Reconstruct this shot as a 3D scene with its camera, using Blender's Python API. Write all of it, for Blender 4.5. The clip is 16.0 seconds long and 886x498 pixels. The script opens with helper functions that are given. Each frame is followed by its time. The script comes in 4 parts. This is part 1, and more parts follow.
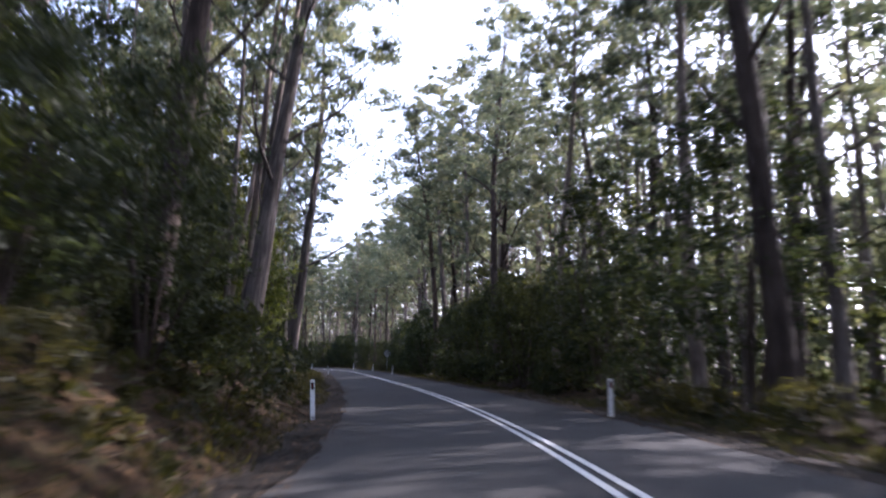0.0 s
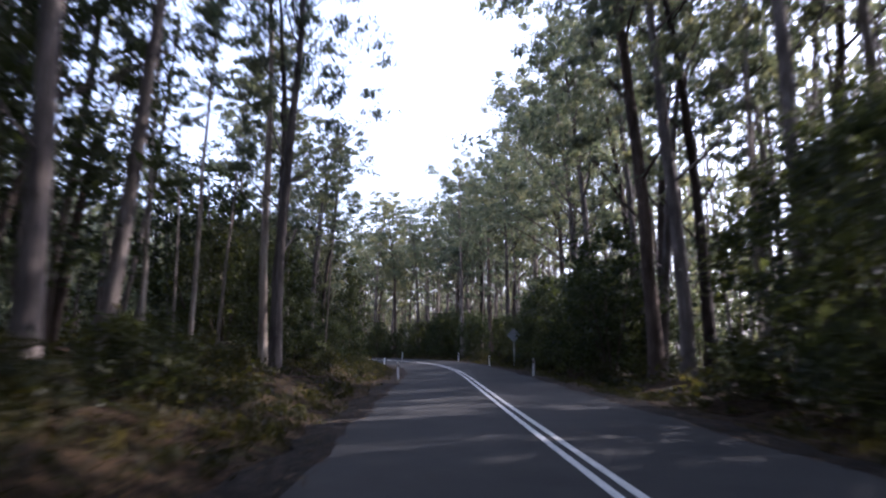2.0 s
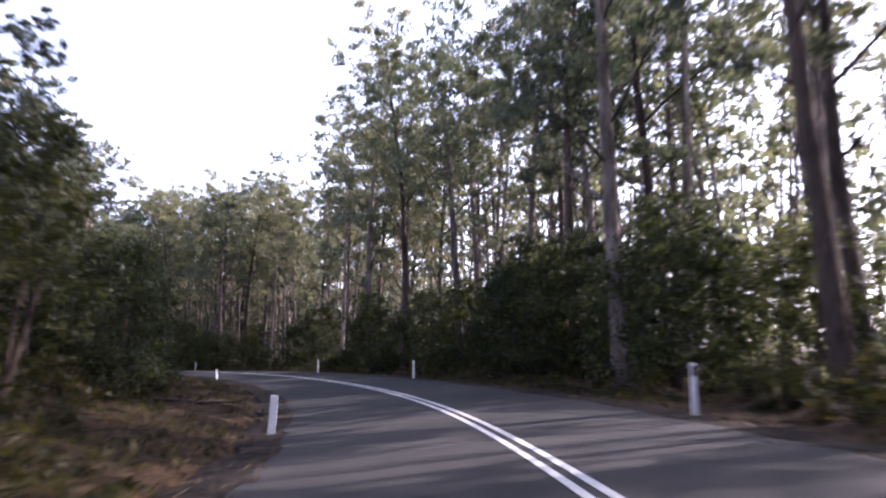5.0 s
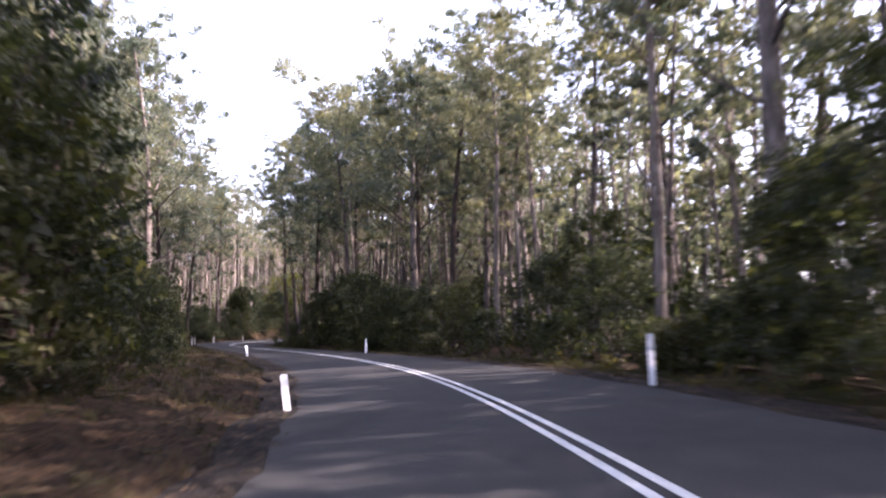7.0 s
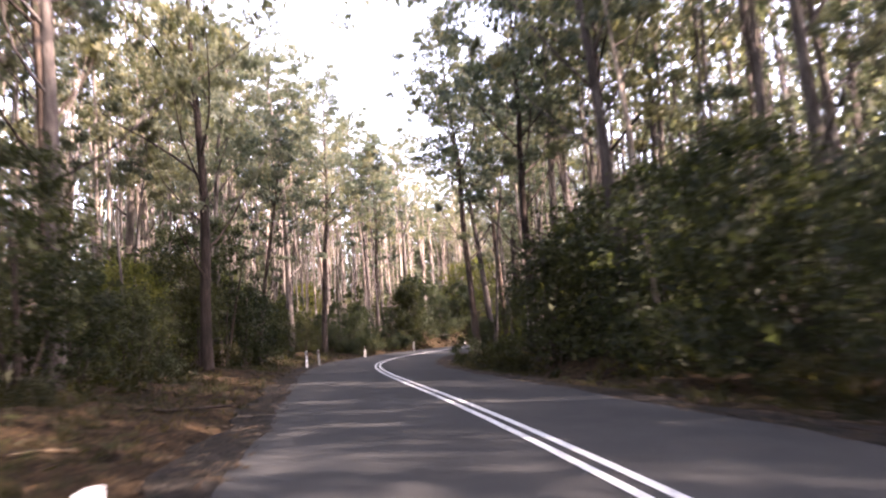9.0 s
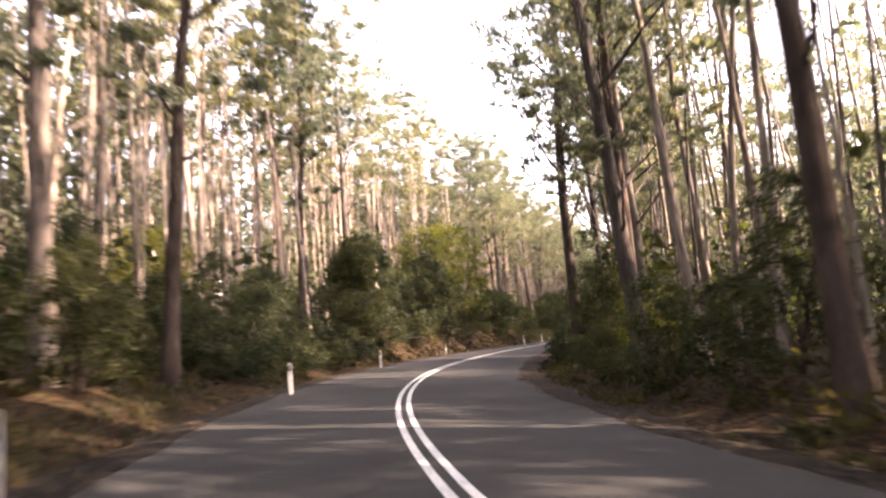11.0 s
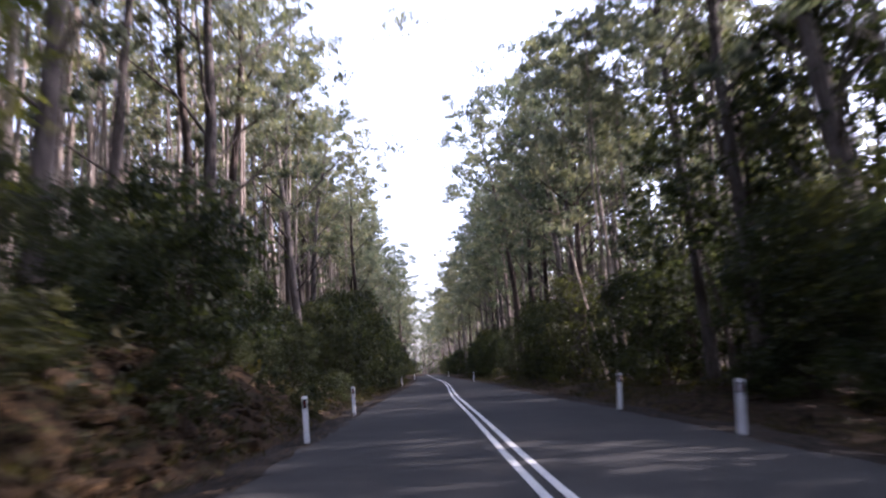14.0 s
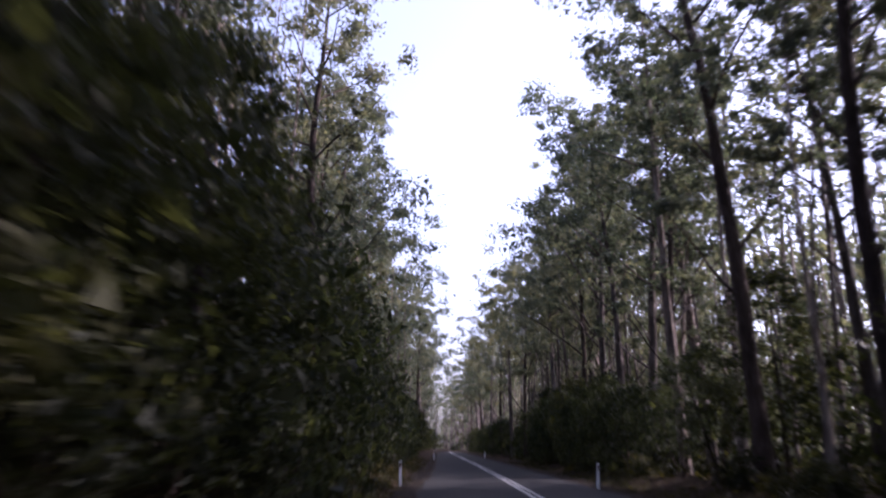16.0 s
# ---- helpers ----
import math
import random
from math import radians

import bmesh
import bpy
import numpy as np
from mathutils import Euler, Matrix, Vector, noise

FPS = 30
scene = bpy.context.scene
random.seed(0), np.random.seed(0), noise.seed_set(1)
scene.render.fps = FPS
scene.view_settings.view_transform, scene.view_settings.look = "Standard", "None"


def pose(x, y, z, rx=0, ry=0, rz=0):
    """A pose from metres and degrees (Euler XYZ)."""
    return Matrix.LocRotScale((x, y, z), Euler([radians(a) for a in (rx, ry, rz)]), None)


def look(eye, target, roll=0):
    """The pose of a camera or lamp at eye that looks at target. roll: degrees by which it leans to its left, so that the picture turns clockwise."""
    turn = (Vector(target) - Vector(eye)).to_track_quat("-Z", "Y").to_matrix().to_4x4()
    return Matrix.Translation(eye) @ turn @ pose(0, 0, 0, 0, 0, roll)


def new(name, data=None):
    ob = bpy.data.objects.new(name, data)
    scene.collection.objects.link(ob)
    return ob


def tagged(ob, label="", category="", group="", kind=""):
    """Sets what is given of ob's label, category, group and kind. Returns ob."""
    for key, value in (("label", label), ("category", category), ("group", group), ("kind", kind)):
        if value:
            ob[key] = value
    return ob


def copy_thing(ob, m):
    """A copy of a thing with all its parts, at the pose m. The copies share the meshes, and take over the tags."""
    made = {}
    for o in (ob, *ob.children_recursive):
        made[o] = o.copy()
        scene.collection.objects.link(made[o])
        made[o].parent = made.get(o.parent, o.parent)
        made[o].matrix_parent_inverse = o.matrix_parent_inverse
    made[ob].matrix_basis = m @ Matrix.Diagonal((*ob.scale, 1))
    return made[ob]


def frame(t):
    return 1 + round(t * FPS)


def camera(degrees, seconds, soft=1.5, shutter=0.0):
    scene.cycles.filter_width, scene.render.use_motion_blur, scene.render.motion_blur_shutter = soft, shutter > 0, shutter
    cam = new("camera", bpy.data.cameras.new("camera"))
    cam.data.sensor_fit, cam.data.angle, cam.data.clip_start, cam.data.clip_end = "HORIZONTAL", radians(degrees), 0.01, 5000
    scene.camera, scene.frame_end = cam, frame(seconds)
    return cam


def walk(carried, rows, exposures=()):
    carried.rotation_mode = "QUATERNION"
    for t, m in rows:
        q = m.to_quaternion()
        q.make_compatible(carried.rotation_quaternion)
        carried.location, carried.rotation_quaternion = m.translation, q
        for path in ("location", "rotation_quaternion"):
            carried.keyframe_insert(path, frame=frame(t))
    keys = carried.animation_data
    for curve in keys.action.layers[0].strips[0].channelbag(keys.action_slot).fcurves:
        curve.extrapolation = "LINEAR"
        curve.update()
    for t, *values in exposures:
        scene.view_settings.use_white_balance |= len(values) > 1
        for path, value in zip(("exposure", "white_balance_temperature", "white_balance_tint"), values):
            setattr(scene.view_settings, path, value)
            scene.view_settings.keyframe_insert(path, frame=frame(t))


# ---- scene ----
# ---------------------------------------------------------------- camera
cam = camera(65.8, 16.0, soft=2.2, shutter=0.4)
PATH = [
    (0.0, (19.60, 11.48, 1.24), (15.44, 30.76, 4.54), 0.91),
    (0.5, (16.84, 21.36, 1.34), (11.75, 40.39, 4.79), 4.39),
    (1.0, (13.84, 31.24, 1.24), (7.94, 50.04, 4.63), 3.51),
    (1.5, (10.27, 41.01, 1.40), (3.62, 59.56, 4.86), 3.00),
    (2.0, (6.62, 50.91, 1.42), (-0.56, 69.34, 4.32), 0.08),
    (2.5, (2.84, 60.74, 1.34), (-4.61, 79.04, 4.48), -0.16),
    (3.0, (-0.95, 70.40, 1.25), (-8.00, 88.80, 4.67), -0.62),
    (3.2, (-2.46, 74.24, 1.22), (-9.28, 92.73, 4.60), -1.32),
    (3.7, (-6.42, 83.72, 1.23), (-13.27, 102.21, 4.55), -1.10),
    (4.2, (-10.50, 92.99, 1.24), (-17.72, 111.36, 4.45), -0.60),
    (4.7, (-14.82, 101.99, 1.25), (-22.68, 120.12, 4.34), -0.08),
    (5.3, (-20.36, 112.40, 1.26), (-29.31, 130.03, 4.28), 0.22),
    (5.5, (-22.45, 115.69, 1.28), (-32.12, 132.94, 4.23), 2.41),
    (6.0, (-27.97, 123.56, 1.31), (-38.95, 140.05, 4.04), 1.16),
    (6.5, (-34.11, 130.71, 1.32), (-46.52, 146.22, 3.67), -0.50),
    (7.0, (-40.70, 137.37, 1.29), (-54.55, 151.62, 3.58), -1.45),
    (7.3, (-44.89, 141.03, 1.31), (-59.28, 154.74, 3.55), -2.49),
    (7.5, (-47.76, 143.32, 1.27), (-62.72, 156.41, 3.47), -2.24),
    (8.0, (-55.37, 148.59, 1.23), (-71.24, 160.54, 3.56), -2.63),
    (8.5, (-63.34, 153.27, 1.21), (-79.91, 164.18, 3.74), -4.29),
    (8.7, (-66.59, 154.97, 1.25), (-83.36, 165.56, 3.79), -4.35),
    (9.2, (-74.97, 158.78, 1.27), (-92.09, 168.78, 3.86), -4.35),
    (9.7, (-83.39, 162.26, 1.33), (-100.49, 172.29, 4.02), -4.36),
    (10.2, (-91.95, 165.55, 1.39), (-108.73, 176.07, 4.19), -4.37),
    (10.8, (-102.46, 169.66, 1.42), (-118.46, 181.30, 4.28), -4.38),
    (11.0, (-105.78, 171.50, 1.39), (-121.19, 183.98, 3.96), -4.59),
    (11.5, (-114.09, 176.42, 1.39), (-128.28, 190.23, 4.18), -4.34),
    (12.0, (-122.09, 182.44, 1.35), (-135.30, 197.10, 4.61), -3.92),
    (12.5, (-130.02, 189.53, 1.33), (-141.91, 205.32, 4.38), -3.22),
    (13.0, (-137.58, 197.66, 1.32), (-148.24, 214.29, 4.46), -3.34),
    (13.5, (-144.61, 206.31, 1.26), (-154.25, 223.51, 4.64), -2.17),
    (14.0, (-151.07, 215.39, 1.26), (-160.63, 232.61, 4.74), -3.61),
    (14.5, (-157.26, 224.72, 1.37), (-166.72, 241.98, 4.89), -1.14),
    (15.0, (-163.28, 234.21, 1.35), (-173.14, 251.10, 5.54), -0.72),
    (15.5, (-169.14, 243.80, 1.28), (-179.16, 260.62, 5.36), -0.34),
    (16.0, (-175.02, 253.44, 1.41), (-185.05, 269.84, 6.94), 0.86),
]
EXPOSURES = [(0.0, 2.3, 5100, 30), (1.5, 2.15, 5050, 28), (3.2, 1.6, 5250, 36), (5.5, 2.4, 5400, 38), (7.0, 2.7, 5500, 38), (8.5, 3.25, 5750, 37),
             (10.8, 3.32, 6900, 34), (11.5, 3.1, 6500, 34), (12.0, 2.36, 5950, 34), (12.5, 2.25, 5800, 34), (13.2, 2.25, 5650, 34), (14.5, 2.13, 5150, 36), (15.5, 1.75, 5200, 40), (16.0, 1.4, 5200, 42)]
walk(cam, [(t, look(eye, target, roll)) for t, eye, target, roll in PATH], EXPOSURES)

# ---------------------------------------------------------------- sky and sun
SUN_YAW, SUN_ELEVATION = -50.0, 28.0          # yaw to the left of +y, degrees
world = bpy.data.worlds.new("sky")
scene.world = world
world.use_nodes = True
sky = world.node_tree.nodes.new("ShaderNodeTexSky")
sky.sky_type, sky.sun_disc = "NISHITA", False
sky.sun_elevation, sky.sun_rotation = radians(SUN_ELEVATION), radians(-SUN_YAW)
sky.air_density, sky.dust_density, sky.ozone_density = 1.3, 4.0, 0.25
world.node_tree.nodes["Background"].inputs["Strength"].default_value = 0.15
haze = world.node_tree.nodes.new("ShaderNodeHueSaturation")      # thin white haze over the blue
haze.inputs["Saturation"].default_value, haze.inputs["Value"].default_value = 0.5, 1.1
world.node_tree.links.new(sky.outputs[0], haze.inputs["Color"])
world.node_tree.links.new(haze.outputs[0], world.node_tree.nodes["Background"].inputs["Color"])
sun = new("sun", bpy.data.lights.new("sun", "SUN"))
sun.data.energy, sun.data.angle, sun.data.color = 4.6, radians(0.5), (1.0, 0.86, 0.66)
to_sun = Vector((-math.sin(radians(SUN_YAW)) * math.cos(radians(SUN_ELEVATION)),
                 math.cos(radians(SUN_YAW)) * math.cos(radians(SUN_ELEVATION)), math.sin(radians(SUN_ELEVATION))))
sun.matrix_world = look((0, 0, 60), Vector((0, 0, 60)) - to_sun)


# ---------------------------------------------------------------- materials
def material(name, rough=0.8, metal=0.0, spec=0.3):
    m = bpy.data.materials.new(name)
    m.use_nodes = True
    b = m.node_tree.nodes["Principled BSDF"]
    b.inputs["Roughness"].default_value, b.inputs["Metallic"].default_value = rough, metal
    b.inputs["Specular IOR Level"].default_value = spec
    return m, m.node_tree, b


def node(nt, kind, **values):
    n = nt.nodes.new(kind)
    for key, value in values.items():
        n.inputs[key.replace("_", " ")].default_value = value
    return n


def coords(nt, scale):
    tc = nt.nodes.new("ShaderNodeTexCoord")
    mp = nt.nodes.new("ShaderNodeMapping")
    mp.inputs["Scale"].default_value = scale
    nt.links.new(tc.outputs["Object"], mp.inputs["Vector"])
    return mp.outputs[0]


def noise_tex(nt, vec, scale, detail=4.0, rough=0.6):
    n = node(nt, "ShaderNodeTexNoise", Scale=scale, Detail=detail, Roughness=rough)
    nt.links.new(vec, n.inputs["Vector"])
    return n.outputs["Fac"]


def ramp(nt, fac, stops):
    r = nt.nodes.new("ShaderNodeValToRGB")
    while len(r.color_ramp.elements) < len(stops):
        r.color_ramp.elements.new(0.5)
    for e, (pos, col) in zip(r.color_ramp.elements, stops):
        e.position, e.color = pos, (*col, 1)
    nt.links.new(fac, r.inputs["Fac"])
    return r.outputs["Color"]


def mixed(nt, fac, a, b, blend="MIX"):
    m = nt.nodes.new("ShaderNodeMix")
    m.data_type, m.blend_type = "RGBA", blend

    def put(value, socket):
        if isinstance(value, (int, float)):
            socket.default_value = value
        elif isinstance(value, tuple):
            socket.default_value = (*value, 1)
        else:
            nt.links.new(value, socket)

    put(fac, m.inputs[0]), put(a, m.inputs[6]), put(b, m.inputs[7])
    return m.outputs[2]


def bump(nt, bsdf, height, strength, distance):
    b = node(nt, "ShaderNodeBump", Strength=strength, Distance=distance)
    nt.links.new(height, b.inputs["Height"])
    nt.links.new(b.outputs[0], bsdf.inputs["Normal"])


def asphalt():
    m, nt, b = material("asphalt", 0.95, 0, 0.12)
    v = coords(nt, (1, 1, 1))
    wide = noise_tex(nt, v, 0.22, 3)
    patch = noise_tex(nt, v, 1.3, 5)
    grit = noise_tex(nt, v, 70, 3, 0.8)
    base = ramp(nt, wide, [(0.3, (0.0172, 0.0168, 0.0150)), (0.7, (0.0288, 0.0283, 0.0252))])
    worn = mixed(nt, ramp(nt, patch, [(0.45, (0, 0, 0)), (0.75, (0.6, 0.6, 0.6))]), base, (0.037, 0.0355, 0.031))
    stone = mixed(nt, ramp(nt, grit, [(0.5, (0, 0, 0)), (0.72, (0.8, 0.8, 0.8))]), worn, (0.055, 0.053, 0.047))
    nt.links.new(stone, b.inputs["Base Color"])
    bump(nt, b, grit, 0.5, 0.006)
    return m


def line_paint():
    m, nt, b = material("road_paint", 0.6, 0, 0.4)
    v = coords(nt, (1, 1, 1))
    wear = noise_tex(nt, v, 9, 6, 0.75)
    nt.links.new(ramp(nt, wear, [(0.32, (0.12, 0.12, 0.12)), (0.52, (0.45, 0.445, 0.40))]), b.inputs["Base Color"])
    bump(nt, b, noise_tex(nt, v, 60, 3), 0.3, 0.003)
    return m


def earth(name, dark, mid, light, fine=14.0, green=0.55):
    m, nt, b = material(name, 0.95, 0, 0.06)
    v = coords(nt, (1, 1, 1))
    a = noise_tex(nt, v, 0.5, 5)
    c = noise_tex(nt, v, fine, 8, 0.75)
    g = noise_tex(nt, v, 3.1, 5)
    base = ramp(nt, c, [(0.30, dark), (0.5, mid), (0.72, light)])
    shade = ramp(nt, a, [(0.3, (0.55, 0.55, 0.55)), (0.7, (1, 1, 1))])
    base = mixed(nt, 1.0, base, shade, "MULTIPLY")
    clod = noise_tex(nt, v, 5.5, 3, 0.65)
    base = mixed(nt, 1.0, base, ramp(nt, clod, [(0.34, (0.28, 0.27, 0.26)), (0.50, (0.85, 0.85, 0.85)), (0.68, (1.45, 1.35, 1.2))]), "MULTIPLY")
    moss = mixed(nt, ramp(nt, g, [(0.58, (0, 0, 0)), (0.72, (green, green, green))]), base, (0.050, 0.062, 0.018))
    nt.links.new(moss, b.inputs["Base Color"])
    bump(nt, b, c, 0.9, 0.05)
    return m


def bark(name, dark, mid, light, streak=(2.2, 2.2, 0.16)):
    m, nt, b = material(name, 0.9, 0, 0.1)
    v = coords(nt, streak)
    long = noise_tex(nt, v, 4.0, 6, 0.7)
    spots = noise_tex(nt, coords(nt, (1, 1, 0.5)), 1.1, 4)
    info = nt.nodes.new("ShaderNodeObjectInfo")
    base = ramp(nt, long, [(0.28, dark), (0.48, mid), (0.70, light)])
    base = mixed(nt, ramp(nt, spots, [(0.45, (0, 0, 0)), (0.62, (0.75, 0.75, 0.75))]), base, dark)
    tone = ramp(nt, info.outputs["Random"], [(0.0, (0.40, 0.38, 0.37)), (0.5, (0.68, 0.67, 0.66)), (1.0, (0.95, 0.90, 0.84))])
    nt.links.new(mixed(nt, 1.0, base, tone, "MULTIPLY"), b.inputs["Base Color"])
    bump(nt, b, long, 0.8, 0.03)
    return m


def leaf(name, dark, mid, light, glow):
    """Leaves: a little different each, in drifts of darker and yellower growth some metres wide."""
    m, nt, b = material(name, 0.62, 0, 0.18)
    geo = nt.nodes.new("ShaderNodeNewGeometry")
    info = nt.nodes.new("ShaderNodeObjectInfo")
    drift = noise_tex(nt, coords(nt, (1, 1, 1)), 0.55, 3, 0.6)
    each = ramp(nt, geo.outputs["Random Per Island"], [(0.0, tuple((p + q) / 2 for p, q in zip(dark, mid))), (0.6, mid), (1.0, tuple((p + q) / 2 for p, q in zip(mid, light)))])
    base = mixed(nt, ramp(nt, drift, [(0.36, (0.75, 0.75, 0.75)), (0.52, (0, 0, 0))]), each, dark)
    base = mixed(nt, ramp(nt, drift, [(0.52, (0, 0, 0)), (0.72, (0.75, 0.75, 0.75))]), base, light)
    tone = ramp(nt, info.outputs["Random"], [(0.0, (0.70, 0.76, 0.72)), (0.5, (1, 1, 1)), (1.0, (1.25, 1.12, 0.85))])
    base = mixed(nt, 1.0, base, tone, "MULTIPLY")
    nt.links.new(base, b.inputs["Base Color"])
    tr = nt.nodes.new("ShaderNodeBsdfTranslucent")
    nt.links.new(mixed(nt, 1.0, base, glow, "MULTIPLY"), tr.inputs["Color"])
    mix = node(nt, "ShaderNodeMixShader", Fac=0.48)
    nt.links.new(b.outputs[0], mix.inputs[1]), nt.links.new(tr.outputs[0], mix.inputs[2])
    nt.links.new(mix.outputs[0], nt.nodes["Material Output"].inputs["Surface"])
    return m


def plain(name, colour, rough=0.6, metal=0.0, dirt=0.4, scale=12.0):
    m, nt, b = material(name, rough, metal, 0.4)
    n = noise_tex(nt, coords(nt, (1, 1, 1)), scale, 5, 0.7)
    low = tuple(c * (1 - dirt) for c in colour)
    nt.links.new(ramp(nt, n, [(0.35, low), (0.6, colour)]), b.inputs["Base Color"])
    bump(nt, b, n, 0.2, 0.004)
    return m


ASPHALT, PAINT = asphalt(), line_paint()
LITTER = earth("forest_floor_litter", (0.0075, 0.0048, 0.0031), (0.027, 0.0174, 0.0092), (0.122, 0.077, 0.036))
GRAVEL = earth("gravel_shoulder", (0.012, 0.0105, 0.009), (0.029, 0.0245, 0.0195), (0.078, 0.066, 0.052), 26.0, 0.12)
BARK_GREY = bark("smooth_grey_gum_bark", (0.055, 0.045, 0.038), (0.145, 0.123, 0.104), (0.29, 0.255, 0.22))
BARK_DARK = bark("rough_dark_stringybark", (0.026, 0.020, 0.016), (0.068, 0.051, 0.040), (0.14, 0.110, 0.088), (5, 5, 0.3))
BARK_PALE = bark("pale_cream_gum_bark", (0.11, 0.085, 0.066), (0.31, 0.255, 0.20), (0.56, 0.50, 0.41))
LEAF_GUM = leaf("gum_leaves", (0.042, 0.052, 0.040), (0.084, 0.094, 0.066), (0.138, 0.134, 0.088), (1.7, 1.7, 1.1))
LEAF_WATTLE = leaf("wattle_leaves", (0.014, 0.0175, 0.009), (0.030, 0.035, 0.0165), (0.066, 0.068, 0.029), (1.45, 1.55, 0.8))
LEAF_LIGHT = leaf("light_green_wattle_leaves", (0.032, 0.038, 0.012), (0.068, 0.076, 0.022), (0.125, 0.122, 0.040), (1.8, 1.9, 0.6))
LEAF_FERN = leaf("fern_and_grass", (0.010, 0.012, 0.006), (0.024, 0.026, 0.011), (0.075, 0.062, 0.028), (1.5, 1.5, 0.6))
LEAF_DRY = earth("dry_leaves_and_bark", (0.020, 0.014, 0.009), (0.060, 0.043, 0.027), (0.19, 0.15, 0.10), 5.0)
WHITE = plain("white_post_plastic", (0.80, 0.80, 0.78), 0.5, 0, 0.25, 9)
TIMBER = plain("weathered_white_timber", (0.58, 0.55, 0.50), 0.8, 0, 0.5, 14)
BLACK = plain("black_reflector_housing", (0.02, 0.02, 0.022), 0.4, 0, 0.3)
RED = plain("red_reflector", (0.10, 0.012, 0.012), 0.25, 0, 0.2)
STEEL = plain("galvanised_steel", (0.42, 0.43, 0.44), 0.45, 0.8, 0.3, 6)


# ---------------------------------------------------------------- the road's line
# Curvature to the left, 1/m, at every 15 m of the centre line.
CURVE = [0.00486, 0.00681, 0.00238, 0.00142, -0.00079, 0.0003, 0.00357, 0.00463, 0.01187, 0.00824, 0.00762, 0.01172, 0.00548, 0.00326, -0.00421, -0.01348, -0.01181, -0.0091, -0.00499, -0.00367, 0.00118, -0.00183, 0.0004, 0.0012, 0.0005, 0.0002, 0, 0, 0, 0, 0, 0, 0, 0, 0, 0, 0.003, 0.01, 0.012, 0.012, 0.012]
BACK, AHEAD = -60, 700
stations = np.arange(BACK, AHEAD + 1, 1.0)
turning = np.interp(stations, np.arange(len(CURVE)) * 15.0, CURVE)
turning[stations < 0] = 0.005
heading = np.concatenate([[0], np.cumsum((turning[1:] + turning[:-1]) / 2)])
heading += radians(11.622) - heading[-BACK]
mid = (heading[1:] + heading[:-1]) / 2
centre = np.stack([np.concatenate([[0], np.cumsum(-np.sin(mid))]), np.concatenate([[0], np.cumsum(np.cos(mid))])], -1)
centre += np.array([21.901, 10.211]) - centre[-BACK]


def road(s, d):
    """The place d metres to the right of the centre line at station s."""
    h = np.interp(s, stations, heading)
    return np.interp(s, stations, centre[:, 0]) + d * np.cos(h), np.interp(s, stations, centre[:, 1]) + d * np.sin(h)


def course(s):
    return math.degrees(np.interp(s, stations, heading))


def nearest(xy):
    """Station and offset of places, rows of x, y."""
    s, d = np.empty(len(xy)), np.empty(len(xy))
    for a in range(0, len(xy), 4000):
        part_xy = xy[a:a + 4000]
        i = ((part_xy[:, None] - centre[None, ::2]) ** 2).sum(-1).argmin(1) * 2
        v = part_xy - centre[i]
        c, n = np.cos(heading[i]), np.sin(heading[i])
        s[a:a + 4000] = stations[i] - v[:, 0] * n + v[:, 1] * c
        off = v[:, 0] * c + v[:, 1] * n
        d[a:a + 4000] = np.sign(off) * np.hypot(v[:, 0], v[:, 1])
    return s, d


def smooth(x):
    x = np.clip(x, 0, 1)
    return x * x * (3 - 2 * x)


# Cross fall of the road, rise per metre to the right.
TILT = [(-60, 0.02), (60, 0.02), (90, 0.035), (120, 0.06), (158, 0.05), (180, 0.0), (222, -0.055), (250, -0.05), (272, -0.03), (295, 0.0), (700, 0.0)]
# Height of the cut bank on the left, and the fall on the right, along the road.
BANK = [(-60, 1.6), (0, 1.6), (24, 1.5), (42, 0.9), (75, 0.9), (95, 0.5), (150, 0.25), (215, 0.35), (240, 0.7), (258, 1.9), (272, 2.4), (286, 2.3), (300, 1.6), (328, 1.0), (360, 0.8), (700, 0.6)]
FALL = [(-60, 0.4), (100, 0.6), (160, 0.9), (230, 0.3), (300, 0.3), (700, 0.2)]


# Half-widths of the sealed surface along the road.
WIDE_LEFT = [(-60, 3.4), (19, 3.6), (80, 3.4), (120, 3.55), (158, 3.5), (186, 3.45), (221, 3.6), (240, 3.6), (254, 3.6), (271, 3.9), (296, 3.6), (354, 3.6), (408, 3.2), (700, 3.1)]
WIDE_RIGHT = [(-60, 2.85), (30, 2.85), (80, 3.15), (140, 3.15), (156, 2.95), (190, 2.8), (232, 3.6), (262, 3.8), (300, 3.7), (330, 3.4), (354, 2.9), (700, 2.9)]


def wide(s, side):
    return np.where(np.asarray(side) < 0, np.interp(s, *zip(*WIDE_LEFT)), np.interp(s, *zip(*WIDE_RIGHT)))


def waves(x, y):
    return (np.sin(x * 0.21 + 1.3 * np.sin(y * 0.13)) * np.sin(y * 0.17 + 0.7) * 0.5 + np.sin(x * 0.71 + 2.1) * np.sin(y * 0.63 + np.sin(x * 0.3)) * 0.28
            + np.sin(x * 1.9 + y * 0.7) * np.sin(y * 1.7 - x * 0.5) * 0.13)


